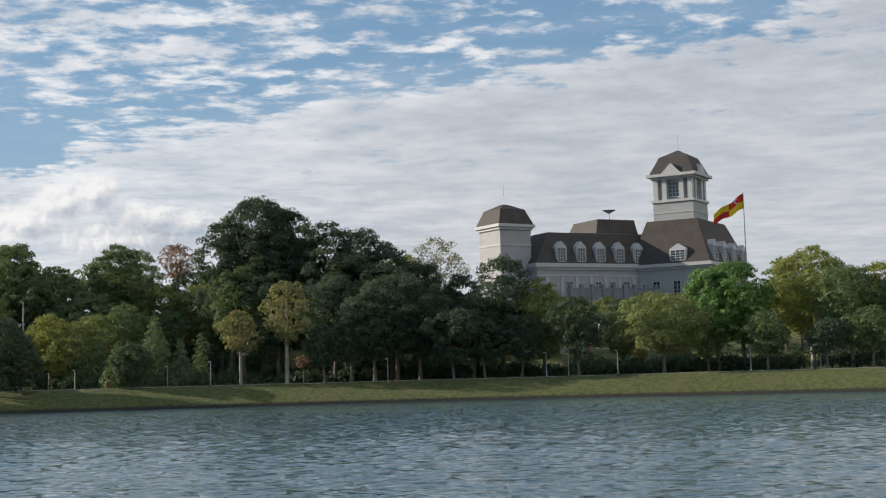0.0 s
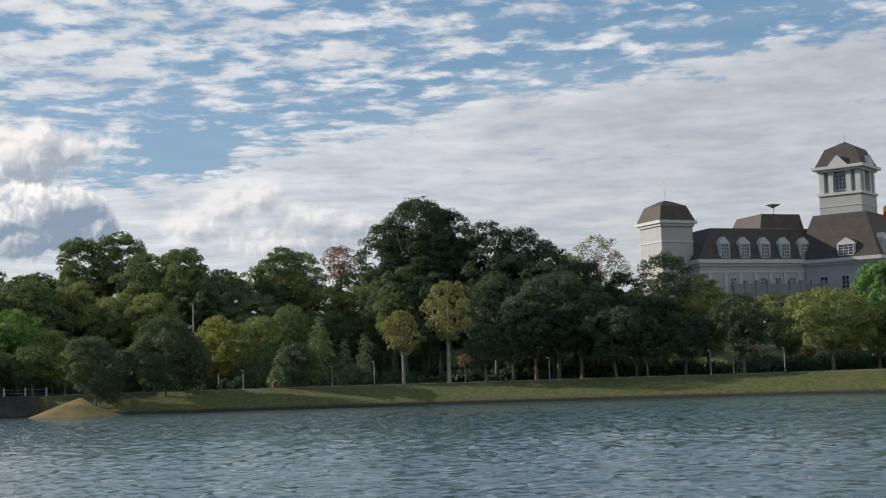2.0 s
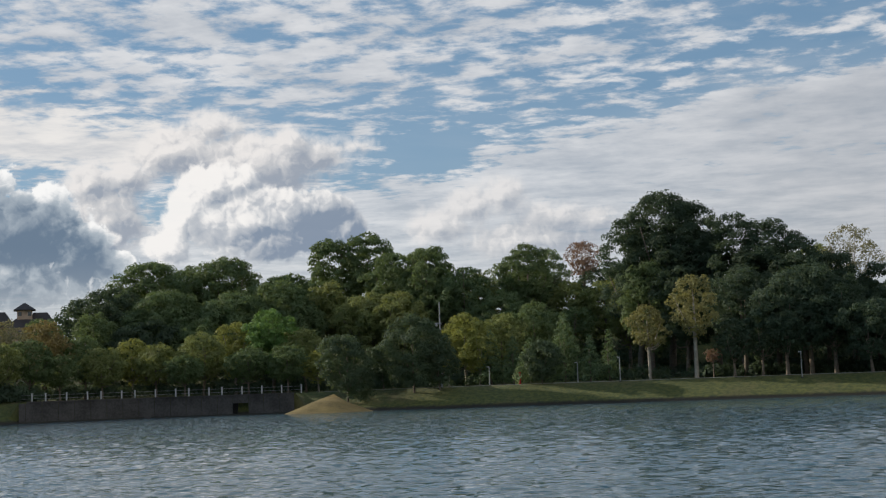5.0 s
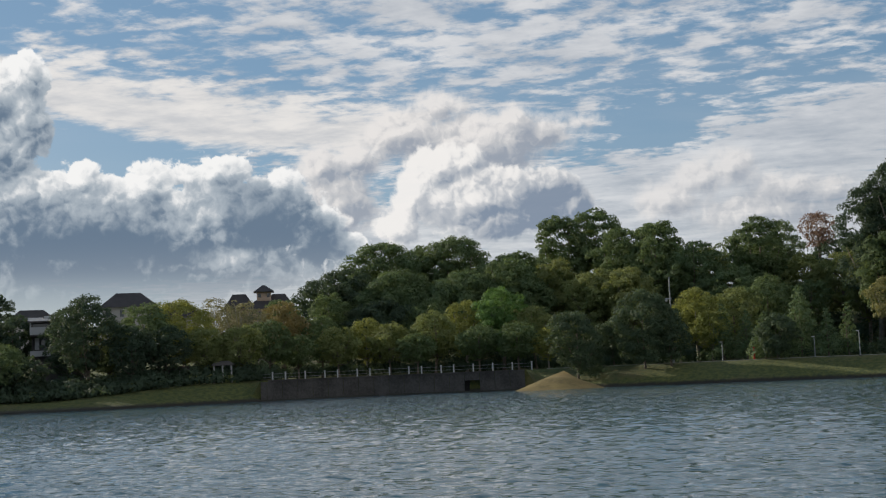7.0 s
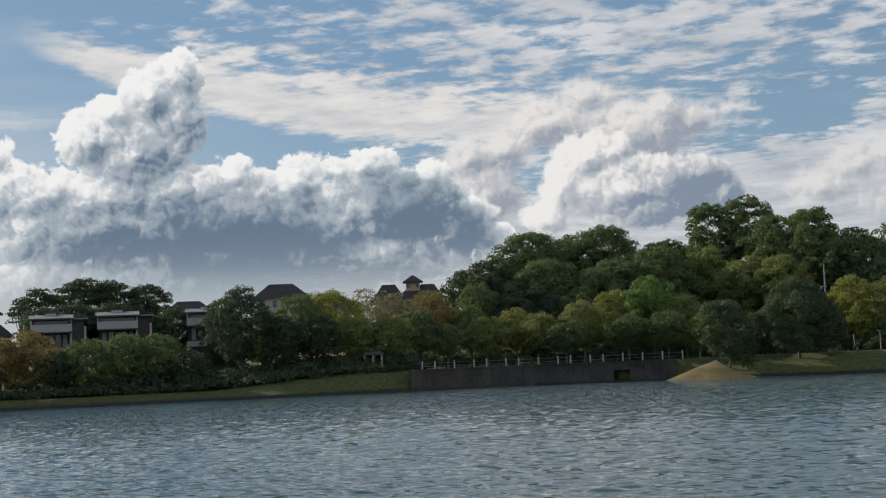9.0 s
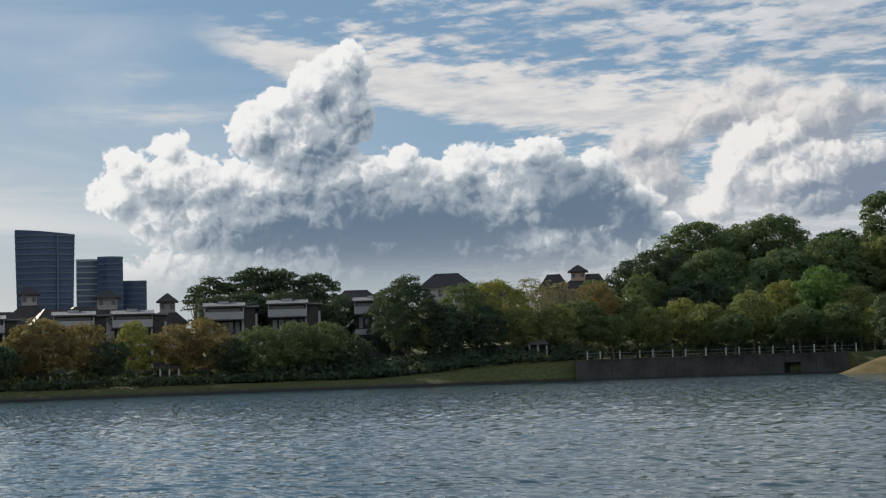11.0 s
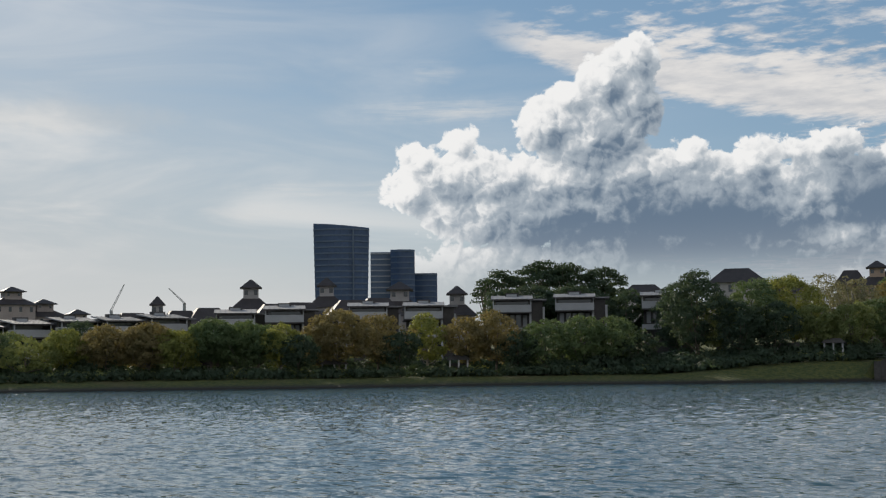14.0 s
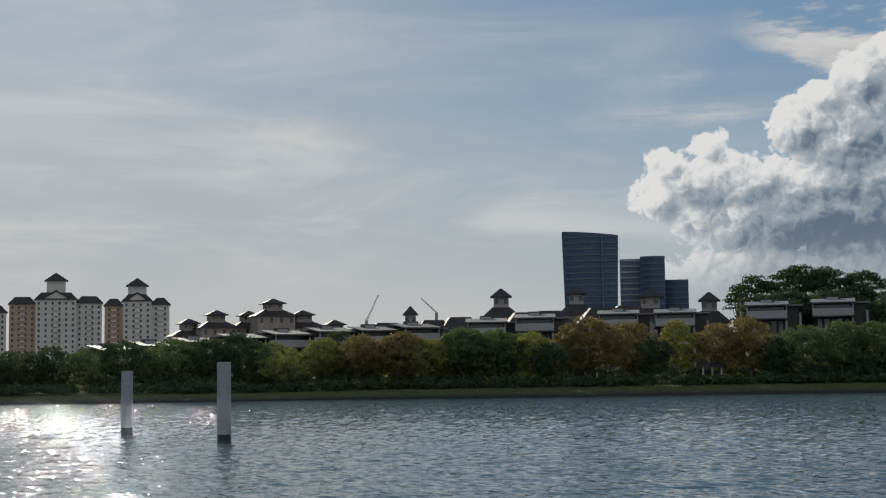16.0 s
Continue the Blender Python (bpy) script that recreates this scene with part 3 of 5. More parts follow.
    if d - shore(a) > 38:
        size, dens = size * 1.25, dens * (0.50 if group == "trees filling the hillside" else 0.82)
    squash = 0.45 if kind == "umbrella" else 0.85
    me = leaf_mesh("crown", centres, radii, size, dens, rng, squash)
    me.materials.append(leaf_mat(kind))
    cr = new("crown", me)
    cr.parent = ob
    # trunk and limbs
    bm = bmesh.new()
    th = max(0.10, 0.018 * H + 0.008 * r)
    if kind in ("round", "conifer"):
        th *= 0.7
    bend = rng.normal(scale=0.02, size=2) * H
    fork = H * max(low + 0.06, 0.18)
    tube(bm, [((0, 0, -0.3), th * 1.5), ((0, 0, 0.5), th * 1.05), ((bend[0] * 0.4, bend[1] * 0.4, fork), th * 0.8), ((bend[0], bend[1], cz + rz * 0.35), th * 0.28)], 8)
    order = rng.permutation(len(centres))[: (16 if kind in ("feather", "brown", "umbrella", "gum") else 8)]
    for k in order:
        c = np.array(centres[k])
        s = np.array([bend[0] * 0.4, bend[1] * 0.4, fork * rng.uniform(0.9, 1.15)])
        if kind == "umbrella":
            s[2] = H * rng.uniform(0.35, 0.6)
        if c[2] < s[2]:
            continue
        mid = s * 0.5 + c * 0.5 + np.array([0, 0, -0.06 * H])
        tube(bm, [(s, th * 0.45), (mid, th * 0.28), (c, th * 0.10)], 5)
    part("trunk", bm, PALE_BARK if kind in ("row", "feather", "lime", "gum") else BARK, ob, "", True)
    return ob


def build_undergrowth():
    """Shrubs, hedges and young growth under the trees."""
    rng = np.random.default_rng(77)
    # dark-leaved shrubs cover lit lawn; their leaf colour stands in for shade
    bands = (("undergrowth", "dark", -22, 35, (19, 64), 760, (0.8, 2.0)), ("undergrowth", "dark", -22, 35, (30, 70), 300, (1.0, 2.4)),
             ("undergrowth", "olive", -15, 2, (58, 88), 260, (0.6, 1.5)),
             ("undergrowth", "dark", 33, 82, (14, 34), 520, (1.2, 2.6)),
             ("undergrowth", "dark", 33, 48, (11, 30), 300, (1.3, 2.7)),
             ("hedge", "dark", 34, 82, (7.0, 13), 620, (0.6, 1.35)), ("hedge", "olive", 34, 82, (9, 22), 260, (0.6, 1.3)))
    for name, kind, a0, a1, (o0, o1), n, (r0, r1) in bands:
        cs, rs = [], []
        for _ in range(n):
            a = rng.uniform(a0, a1)
            o = o0 + (o1 - o0) * rng.random() ** 1.7
            if -14 < a < -2 and 25 < o < 54:
                o = o0 + rng.random() * 3
            d = shore(a) + o
            r = rng.uniform(r0, r1)
            cs.append(polar(a, d, height(a, d) + r * 0.45))
            rs.append(r)
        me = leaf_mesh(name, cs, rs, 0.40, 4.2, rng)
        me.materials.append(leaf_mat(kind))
        tagged(new(name, me), "dense shrubs added under the trees, mostly dark leaved for shade" if name == "undergrowth" else "clipped dark shrubs along the quay", "shrubs", kind="stuff")


# azimuth, distance, height of the top, crown radius, kind
PALACE_TREES = [
    (-8.87, 201, 14.7, 6.7, 'olive'),
    (-11.06, 207, 18.5, 4.6, 'bright'),
    (-12.08, 208, 19.1, 5.1, 'bright'),
    (-12.98, 198, 11.3, 3.2, 'green'),
    (-13.74, 222, 20.5, 4.0, 'olive'),
    (-14.75, 213, 21.3, 6.0, 'lime'),
    (-16.23, 206, 17.6, 5.0, 'green'),
    (-17.52, 210, 18.2, 4.7, 'lime'),
    (-5.42, 203, 14.5, 4.1, 'dark'),
    (-4.06, 212, 18.0, 4.3, 'olive'),
    (-2.35, 213, 21.9, 4.5, 'dark'),
    (-1.14, 209, 15.8, 3.8, 'dark'),
    (0.31, 230, 26.6, 5.3, 'feather'),
    (-7.24, 215, 13.2, 3.0, 'olive'),
    (-15.26, 197, 10.1, 2.8, 'dark'),
    (-17.00, 198, 11.5, 3.2, 'green'),
    (-10.63, 205, 11.1, 2.9, 'olive'),
    (-18.35, 208, 17.3, 5.1, 'green'),
    (-19.58, 206, 15.4, 5.0, 'lime'),
]
GROVE_TREES = [
    (-0.30, 204, 13.4, 4.5, 'dark'),
    (1.99, 211, 19.2, 7.3, 'dark'),
    (3.25, 224, 27.6, 5.6, 'dark'),
    (4.60, 225, 29.2, 5.6, 'dark'),
    (2.20, 226, 25.6, 4.6, 'dark'),
    (4.55, 215, 19.3, 5.7, 'dark'),
    (2.93, 208, 16.9, 5.5, 'dark'),
    (1.06, 209, 17.6, 5.5, 'dark'),
    (7.45, 233, 34.2, 8.2, 'dark'),
    (8.75, 232, 31.0, 5.8, 'dark'),
    (6.65, 231, 32.4, 6.2, 'dark'),
    (6.51, 206, 18.2, 3.6, 'row'),
]
GROVE_BACK_TREES = [
    (8.37, 208, 14.1, 3.1, 'row'),
    (5.00, 205, 11.5, 2.7, 'dark'),
    (9.14, 238, 21.4, 3.9, 'olive'),
    (3.89, 207, 12.7, 3.8, 'dark'),
    (-1.57, 205, 12.1, 3.3, 'dark'),
    (-3.09, 207, 12.4, 3.8, 'dark'),
    (5.56, 228, 26.4, 5.1, 'dark'),
    (3.95, 221, 23.2, 6.7, 'dark'),
    (2.21, 217, 21.7, 4.4, 'dark'),
    (8.23, 227, 22.3, 5.5, 'green'),
    (6.85, 225, 21.1, 5.5, 'dark'),
    (0.22, 224, 17.7, 6.4, 'dark'),
    (-1.32, 219, 15.8, 5.3, 'dark'),
    (1.30, 223, 22.0, 5.4, 'dark'),
    (-0.59, 222, 19.8, 4.5, 'dark'),
]
BUSH_TREES = [
    (13.21, 209, 9.9, 2.6, 'conifer'),
    (11.79, 211, 13.7, 3.4, 'conifer'),
    (10.77, 209, 10.1, 2.1, 'conifer'),
    (9.99, 212, 10.9, 1.9, 'conifer'),
    (12.75, 207, 9.6, 3.0, 'round'),
    (20.72, 206, 11.3, 4.3, 'round'),
    (19.25, 215, 10.0, 2.6, 'round'),
    (18.0, 207, 14.1, 4.9, 'round'),
    (16.95, 207, 11.0, 3.2, 'round'),
    (13.90, 215, 10.6, 2.2, 'conifer'),
    (14.82, 217, 11.7, 2.6, 'conifer'),
    (15.84, 222, 14.7, 4.5, 'lime'),
    (15.29, 218, 10.9, 3.5, 'lime'),
    (16.56, 221, 11.1, 3.1, 'lime'),
    (14.34, 225, 14.7, 4.1, 'olive'),
    (12.94, 230, 16.7, 4.7, 'green'),
    (5.83, 209, 7.3, 1.4, 'brown'),
    (-9.68, 227, 7.0, 1.2, 'orange'),
    (-7.93, 228, 7.0, 1.2, 'orange'),
]
HILL_TREES = [
    (13.13, 258, 25.2, 5.8, 'gum'),
    (12.29, 262, 28.3, 4.2, 'gum'),
    (14.06, 263, 26.3, 4.3, 'gum'),
    (10.83, 275, 30.8, 4.0, 'brown'),
    (15.34, 264, 24.5, 5.3, 'olive'),
    (10.11, 250, 21.5, 5.6, 'olive'),
    (11.51, 251, 21.3, 4.6, 'olive'),
    (21.06, 267, 32.4, 5.4, 'green'),
    (19.69, 269, 33.5, 6.0, 'green'),
    (17.52, 257, 28.7, 5.7, 'green'),
    (18.67, 256, 28.2, 5.7, 'green'),
    (16.85, 247, 22.1, 5.0, 'green'),
    (22.88, 271, 26.1, 4.4, 'green'),
    (21.42, 253, 23.0, 5.6, 'olive'),
    (19.84, 245, 20.3, 6.0, 'olive'),
    (9.16, 252, 23.6, 5.1, 'green'),
    (18.47, 240, 19.8, 4.9, 'olive'),
    (14.32, 241, 19.4, 5.4, 'green'),
]
SPREAD_TREES = [
    (28.48, 268, 28.5, 8.1, 'green'),
    (25.34, 268, 29.3, 7.1, 'green'),
    (26.86, 272, 28.1, 5.5, 'green'),
    (30.15, 255, 23.1, 6.7, 'dark'),
    (28.07, 252, 21.9, 8.2, 'green'),
    (25.30, 250, 21.2, 7.6, 'green'),
    (23.20, 250, 23.2, 6.0, 'green'),
    (17.30, 250, 28.4, 6.0, 'green'),
    (15.80, 246, 24.2, 5.2, 'green'),
    (13.20, 250, 28.2, 5.0, 'green'),
    (23.43, 260, 24.6, 5.8, 'green'),
    (22.57, 249, 19.4, 5.5, 'green'),
    (30.90, 246, 18.0, 4.5, 'green'),
    (28.82, 245, 16.5, 7.4, 'dark'),
    (26.50, 242, 16.4, 5.9, 'green'),
    (24.70, 236, 13.3, 4.3, 'green'),
]
WALL_TREES = [
    (30.50, 224, 11.2, 3.8, 'olive'),
    (29.32, 232, 12.7, 3.3, 'lime'),
    (28.40, 228, 11.7, 4.2, 'olive'),
    (26.53, 228, 13.5, 3.9, 'olive'),
    (25.25, 232, 15.0, 3.3, 'lime'),
    (23.73, 230, 16.9, 4.9, 'bright'),
    (22.41, 227, 13.4, 4.1, 'olive'),
    (23.13, 220, 10.6, 3.6, 'green'),
    (24.73, 222, 10.5, 3.6, 'green'),
    (27.27, 223, 9.6, 3.6, 'green'),
    (21.90, 220, 9.5, 3.1, 'lime'),
    (31.17, 231, 13.4, 3.3, 'green'),
    (32.14, 222, 10.0, 3.1, 'green'),
]
COVE_TREES = [
    (32.66, 231, 16.0, 4.2, 'orange'),
    (34.40, 226, 16.2, 3.7, 'feather'),
    (35.56, 229, 17.0, 3.2, 'feather'),
    (36.72, 221, 16.3, 5.4, 'lime'),
    (38.34, 217, 15.8, 4.8, 'green'),
    (40.51, 212, 16.8, 5.1, 'dark'),
    (39.63, 214, 13.2, 3.9, 'olive'),
    (33.27, 220, 12.5, 4.0, 'green'),
    (34.45, 216, 11.7, 3.9, 'olive'),
    (35.84, 215, 11.4, 3.9, 'olive'),
    (37.45, 212, 12.0, 3.9, 'dark'),
    (38.83, 210, 12.1, 3.4, 'dark'),
    (33.72, 225, 14.7, 3.2, 'feather'),
]
QUAY_TREES = [
    (43.80, 209, 10.0, 4.2, 'green'),
    (45.19, 208, 10.2, 4.2, 'green'),
    (46.59, 206, 9.6, 3.8, 'green'),
    (48.68, 207, 11.1, 4.2, 'orange'),
    (49.84, 206, 10.1, 3.8, 'orange'),
    (51.45, 206, 10.8, 3.2, 'lime'),
    (53.51, 203, 10.6, 4.5, 'orange'),
    (55.10, 203, 11.5, 4.1, 'orange'),
    (56.00, 204, 10.4, 2.9, 'orange'),
    (57.45, 200, 9.3, 3.7, 'lime'),
    (58.89, 201, 9.7, 4.1, 'green'),
    (60.31, 202, 10.0, 4.1, 'green'),
    (61.71, 201, 8.4, 3.7, 'lime'),
    (62.77, 202, 9.5, 3.7, 'orange'),
    (42.89, 209, 7.5, 3.4, 'dark'),
    (47.76, 206, 7.9, 3.3, 'dark'),
    (52.60, 202, 8.1, 3.3, 'dark'),
    (56.79, 198, 7.5, 3.2, 'dark'),
]
FAR_QUAY_TREES = [
    (78.09, 211, 7.6, 4.7, 'dark'),
    (76.81, 212, 8.2, 4.3, 'dark'),
    (75.29, 208, 7.8, 4.2, 'green'),
    (73.86, 209, 8.9, 4.7, 'dark'),
    (72.20, 207, 8.9, 4.6, 'green'),
    (70.74, 207, 9.0, 4.2, 'dark'),
    (69.26, 205, 9.6, 4.6, 'dark'),
    (67.44, 202, 7.2, 4.9, 'olive'),
    (66.05, 205, 8.7, 3.8, 'lime'),
    (64.43, 203, 9.2, 4.1, 'orange'),
    (63.04, 203, 9.3, 4.5, 'orange'),
    (61.54, 202, 7.9, 3.3, 'lime'),
    (60.02, 203, 10.0, 4.5, 'green'),
    (58.40, 201, 9.0, 3.7, 'green'),
    (78.72, 214, 7.2, 3.9, 'green'),
    (79.98, 212, 7.7, 4.7, 'dark'),
    (68.12, 213, 8.5, 3.5, 'olive'),
    (65.36, 212, 10.1, 3.4, 'dark'),
]
VILLA_TREES = [
    (48.42, 262, 20.7, 4.8, 'umbrella'),
    (46.78, 264, 22.4, 7.0, 'umbrella'),
    (45.62, 262, 21.8, 5.8, 'umbrella'),
    (44.22, 259, 20.8, 4.7, 'dark'),
    (43.31, 237, 15.4, 4.3, 'dark'),
    (49.12, 257, 18.6, 2.6, 'umbrella'),
    (44.94, 249, 16.7, 5.5, 'dark'),
    (41.21, 228, 16.1, 4.2, 'dark'),
    (32.78, 240, 16.7, 3.9, 'green'),
    (35.03, 239, 16.0, 4.4, 'feather'),
    (47.26, 248, 16.8, 7.5, 'dark'),
    (45.75, 246, 16.8, 6.0, 'dark'),
    (48.31, 250, 16.5, 4.6, 'dark'),
]

FILL_LABEL = "trees filling the hillside"


def fill_trees(seed):
    """Younger trees that close the slope behind."""
    rng = np.random.default_rng(seed)
    for k, a in enumerate(np.arange(-21, 33, 0.95)):
        off = 44 + 42 * rng.random()
        d = shore(a) + off
        hgt = rng.uniform(8.5, 12.5)
        if -13.5 < a < 0:
            hgt = min(hgt, 15.5 - height(a, d))
            if hgt < 3.5:
                continue
        tree(float(a), d, height(a, d) + hgt, rng.uniform(3.6, 5.4), str(rng.choice(["dark", "green", "olive", "dark"])), FILL_LABEL, seed + k)


# ---------------------------------------------------------------- the palace
def frustum(bm, x0, x1, y0, y1, z0, z1, i0, i1=None, j0=None, j1=None):
    """A hipped block: its top is set in on all four sides."""
    i1, j0, j1 = i0 if i1 is None else i1, i0 if j0 is None else j0, i0 if j1 is None else j1
    prism(bm, rect(x0, x1, y0, y1), z0, z1, rect(x0 + i0, x1 - i1, y0 + j0, y1 - j1))


def window_on(parent, x, y, z, w, h, turn=0.0, frame_mat=None, cols=2, rows=3, label=""):
    """A glazed window with frame and bars; its face looks along local -y at (x, y, z)."""
    base = Matrix.Translation((x, y, z)) @ Matrix.Rotation(radians(turn), 4, "Z")
    bm = box(-w / 2, w / 2, -0.05, 0.05, 0, h)
    pane = part("pane", bm, GLASS, parent)
    pane.matrix_basis = base
    bm = bmesh.new()
    t = 0.13
    for x0, x1, z0, z1 in ((-w / 2 - t, -w / 2, -t, h + t), (w / 2, w / 2 + t, -t, h + t), (-w / 2, w / 2, -t, 0), (-w / 2, w / 2, h, h + t)):
        box(x0, x1, -0.16, 0.06, z0, z1, bm)
    for c in range(1, cols):
        xx = -w / 2 + w * c / cols
        box(xx - 0.05, xx + 0.05, -0.10, 0.0, 0, h, bm)
    for r in range(1, rows):
        zz = h * r / rows
        box(-w / 2, w / 2, -0.09, -0.01, zz - 0.04, zz + 0.04, bm)
    f = part("window_frame", bm, frame_mat or TRIM, parent)
    f.matrix_basis = base
    return pane, f


def dormer(parent, x, y, z, w=1.9, h=2.9, turn=0.0):
    """A gabled dormer that stands out of the roof; local -y is its face."""
    bm = bmesh.new()
    d = 3.2
    prof = [(-w / 2 - 0.25, 0), (w / 2 + 0.25, 0), (w / 2 + 0.25, h), (0, h + 1.1), (-w / 2 - 0.25, h)]
    a = [bm.verts.new((px, 0, pz)) for px, pz in prof]
    b = [bm.verts.new((px, d, pz)) for px, pz in prof]
    bm.faces.new(a)
    bm.faces.new(b[::-1])
    for k in range(5):
        bm.faces.new((a[k], b[k], b[(k + 1) % 5], a[(k + 1) % 5]))
    bmesh.ops.recalc_face_normals(bm, faces=bm.faces)
    ob = part("dormer", bm, TRIM, parent, "white gabled dormer with a small-paned window")
    ob.matrix_basis = Matrix.Translation((x, y, z)) @ Matrix.Rotation(radians(turn), 4, "Z")
    window_on(ob, 0, -0.06, 0.35, w - 0.25, h - 0.7, cols=3, rows=4)
    return ob


def build_palace():
    root = thing("palace", (0, 0, 12.0), "white palace with brown mansard roofs and two towers", "palace")

    def sub(name, bm, mat, of, label="", smooth_shade=False):
        ob = part(name, bm, mat, root, label, smooth_shade)
        ob.matrix_basis = of
        return ob

    def frame_at(x, y, turn):
        return Matrix.Translation((x, y, -12.0)) @ Matrix.Rotation(radians(turn), 4, "Z")

    def put(ob, m):
        ob.matrix_basis = m @ ob.matrix_basis

    # the low square tower at the end of the wing
    m = frame_at(11.4, 274.8, 32)
    s = 7.4
    sub("end_tower", box(0, s, 0, s, 14, 32.4), WHITE_WALL, m, "square white end tower")
    bm = box(-0.12, s + 0.12, -0.12, s + 0.12, 29.2, 29.5)
    box(-0.35, s + 0.35, -0.35, s + 0.35, 32.4, 32.9, bm)
    box(-0.75, s + 0.75, -0.75, s + 0.75, 32.9, 33.5, bm)
    sub("cornice", bm, TRIM, m)
    bm = bmesh.new()
    frustum(bm, -0.5, s + 0.5, -0.5, s + 0.5, 33.5, 36.6, 1.2)
    frustum(bm, 0.7, s - 0.7, 0.7, s - 0.7, 36.6, 37.8, 2.4)
    sub("tower_roof", bm, SLATE, m)
    sub("lightning_rod", tube(bmesh.new(), [((s / 2, s / 2, 37.6), 0.06), ((s / 2, s / 2, 42), 0.03)]), METAL, m)

    # the wing with its dormers
    m = frame_at(18.6, 275.6, 26)
    L, D = 26.5, 13.0
    sub("wing_wall", box(0, L, 0, D, 12, 24.2), WHITE_WALL, m)
    bm = box(-0.3, L, -0.3, D, 24.2, 24.7)
    box(-0.7, L, -0.7, D, 24.7, 25.5, bm)
    box(-0.12, L, -0.12, D, 22.9, 23.2, bm)
    sub("wing_cornice", bm, TRIM, m)
    bm = bmesh.new()
    frustum(bm, -0.5, L + 2, -0.5, D, 25.5, 32.0, 4.6, 0.0, 3.0, 3.0)
    sub("wing_roof", bm, SLATE, m)
    for k in range(5):
        d = dormer(root, 5.6 + 4.6 * k, -0.2, 25.6, 1.9, 3.3)
        put(d, m)
    for k in range(7):
        x = 2.2 + 3.4 * k
        sub("pilaster", box(x - 0.35, x + 0.35, -0.22, 0.05, 12, 22.8), TRIM, m)
        if k % 2 == 1 or k == 4:
            made = window_on(root, 0, 0, 0, 1.3, 2.2)
            for o in made:
                o.matrix_basis = m @ Matrix.Translation((x + 1.7, -0.03, 19.6))
    bm = box(4, L - 1, -5.2, -4.9, 12, 20.0)
    box(3.8, L - 0.8, -5.35, -4.75, 20.0, 20.25, bm)
    sub("terrace_wall", bm, material("grey_terrace_stone", (0.20, 0.22, 0.24), 0.85, vary=0.2), m, "blue-grey terrace wall")
    for k in range(9):
        sub("terrace_pier", box(4.2 + k * 2.5, 4.9 + k * 2.5, -5.42, -4.68, 12, 20.9), MATS["grey_terrace_stone"], m)
    bm = box(15, 26, 5.5, D + 4, 26, 32.4)
    sub("attic_wall", bm, WHITE_WALL, m)
    bm = bmesh.new()
    frustum(bm, 19.0, 30.0, 8, D + 8, 31.5, 35.9, 1.6, 0.2, 1.6, 1.6)
    sub("back_roof", bm, SLATE, m)
    bm = tube(bmesh.new(), [((23.8, 10, 35), 0.12), ((23.8, 10, 37.3), 0.10)])
    tube(bm, [((23.8, 10, 37.2), 0.2), ((23.8, 10, 37.7), 1.1), ((23.8, 10, 37.9), 1.5), ((23.8, 10, 37.95), 0.1)], 12)
    sub("satellite_dish", bm, METAL, m, "grey satellite dish on a post")
    sub("antenna", tube(bmesh.new(), [((2.2, 6, 31.5), 0.05), ((2.2, 6, 36.4), 0.03)]), METAL, m)

    # the middle block under the high tower
    m = frame_at(53.2, 278.4, -30)
    sub("middle_wall", box(-15, 0, 0, 25, 12, 24.0), WHITE_WALL, m)
    bm = box(-15, 0.3, -0.3, 25.3, 24.0, 24.5)
    box(-15, 0.8, -0.8, 25.8, 24.5, 25.2, bm)
    sub("middle_cornice", bm, TRIM, m)
    bm = bmesh.new()
    frustum(bm, -17, 0.5, -0.5, 25.5, 25.2, 34.4, 3.0, 3.6, 3.4, 5.0)
    sub("middle_roof", bm, SLATE, m)
    put(dormer(root, -6.3, -0.2, 25.4, 3.2, 2.7), m)
    for k in range(4):
        put(dormer(root, 0.3, 3.6 + 6.2 * k, 25.4, 2.2, 3.4, 90), m)
    for k in range(3):
        x = -2.4 - 4.4 * k
        made = window_on(root, 0, 0, 0, 1.4, 2.6)
        for o in made:
            o.matrix_basis = m @ Matrix.Translation((x, -0.03, 19.0))
    # the high tower
    x0, x1, y0, y1 = -12.6, -3.9, 3.4, 12.1
    cx, cy = (x0 + x1) / 2, (y0 + y1) / 2
    sub("high_tower", box(x0, x1, y0, y1, 30, 38.2), WHITE_WALL, m, "white square tower shaft")
    bm = box(x0 - 0.3, x1 + 0.3, y0 - 0.3, y1 + 0.3, 38.2, 38.7)
    box(x0 - 0.1, x1 + 0.1, y0 - 0.1, y1 + 0.1, 35.9, 36.1, bm)
    sub("tower_ledge", bm, TRIM, m)
    sub("belfry", box(x0 + 1.0, x1 - 1.0, y0 + 1.0, y1 - 1.0, 38.7, 43.2), WHITE_WALL, m, "open lantern storey with windows")
    spots = [(sx, sy) for sx in (x0 + 0.1, x0 + 2.0, x1 - 3.0, x1 - 1.1) for sy in (y0 + 0.1, y1 - 1.1)] + [(sx, sy) for sy in (y0 + 2.0, y1 - 3.0) for sx in (x0 + 0.1, x1 - 1.1)]
    for sx, sy in spots:
        sub("tower_pier", box(sx, sx + 1.0, sy, sy + 1.0, 38.7, 43.0), TRIM, m)
    for turn, px, py in ((0, cx, y0 + 0.9), (90, x1 - 0.9, cy)):
        made = window_on(root, 0, 0, 0, 2.2, 3.0, cols=3, rows=4)
        for o in made:
            o.matrix_basis = m @ Matrix.Translation((px, py, 39.4)) @ Matrix.Rotation(radians(turn), 4, "Z")
    bm = box(x0 - 0.3, x1 + 0.3, y0 - 0.3, y1 + 0.3, 43.0, 43.5)
    box(x0 - 1.0, x1 + 1.0, y0 - 1.0, y1 + 1.0, 43.5, 44.1, bm)
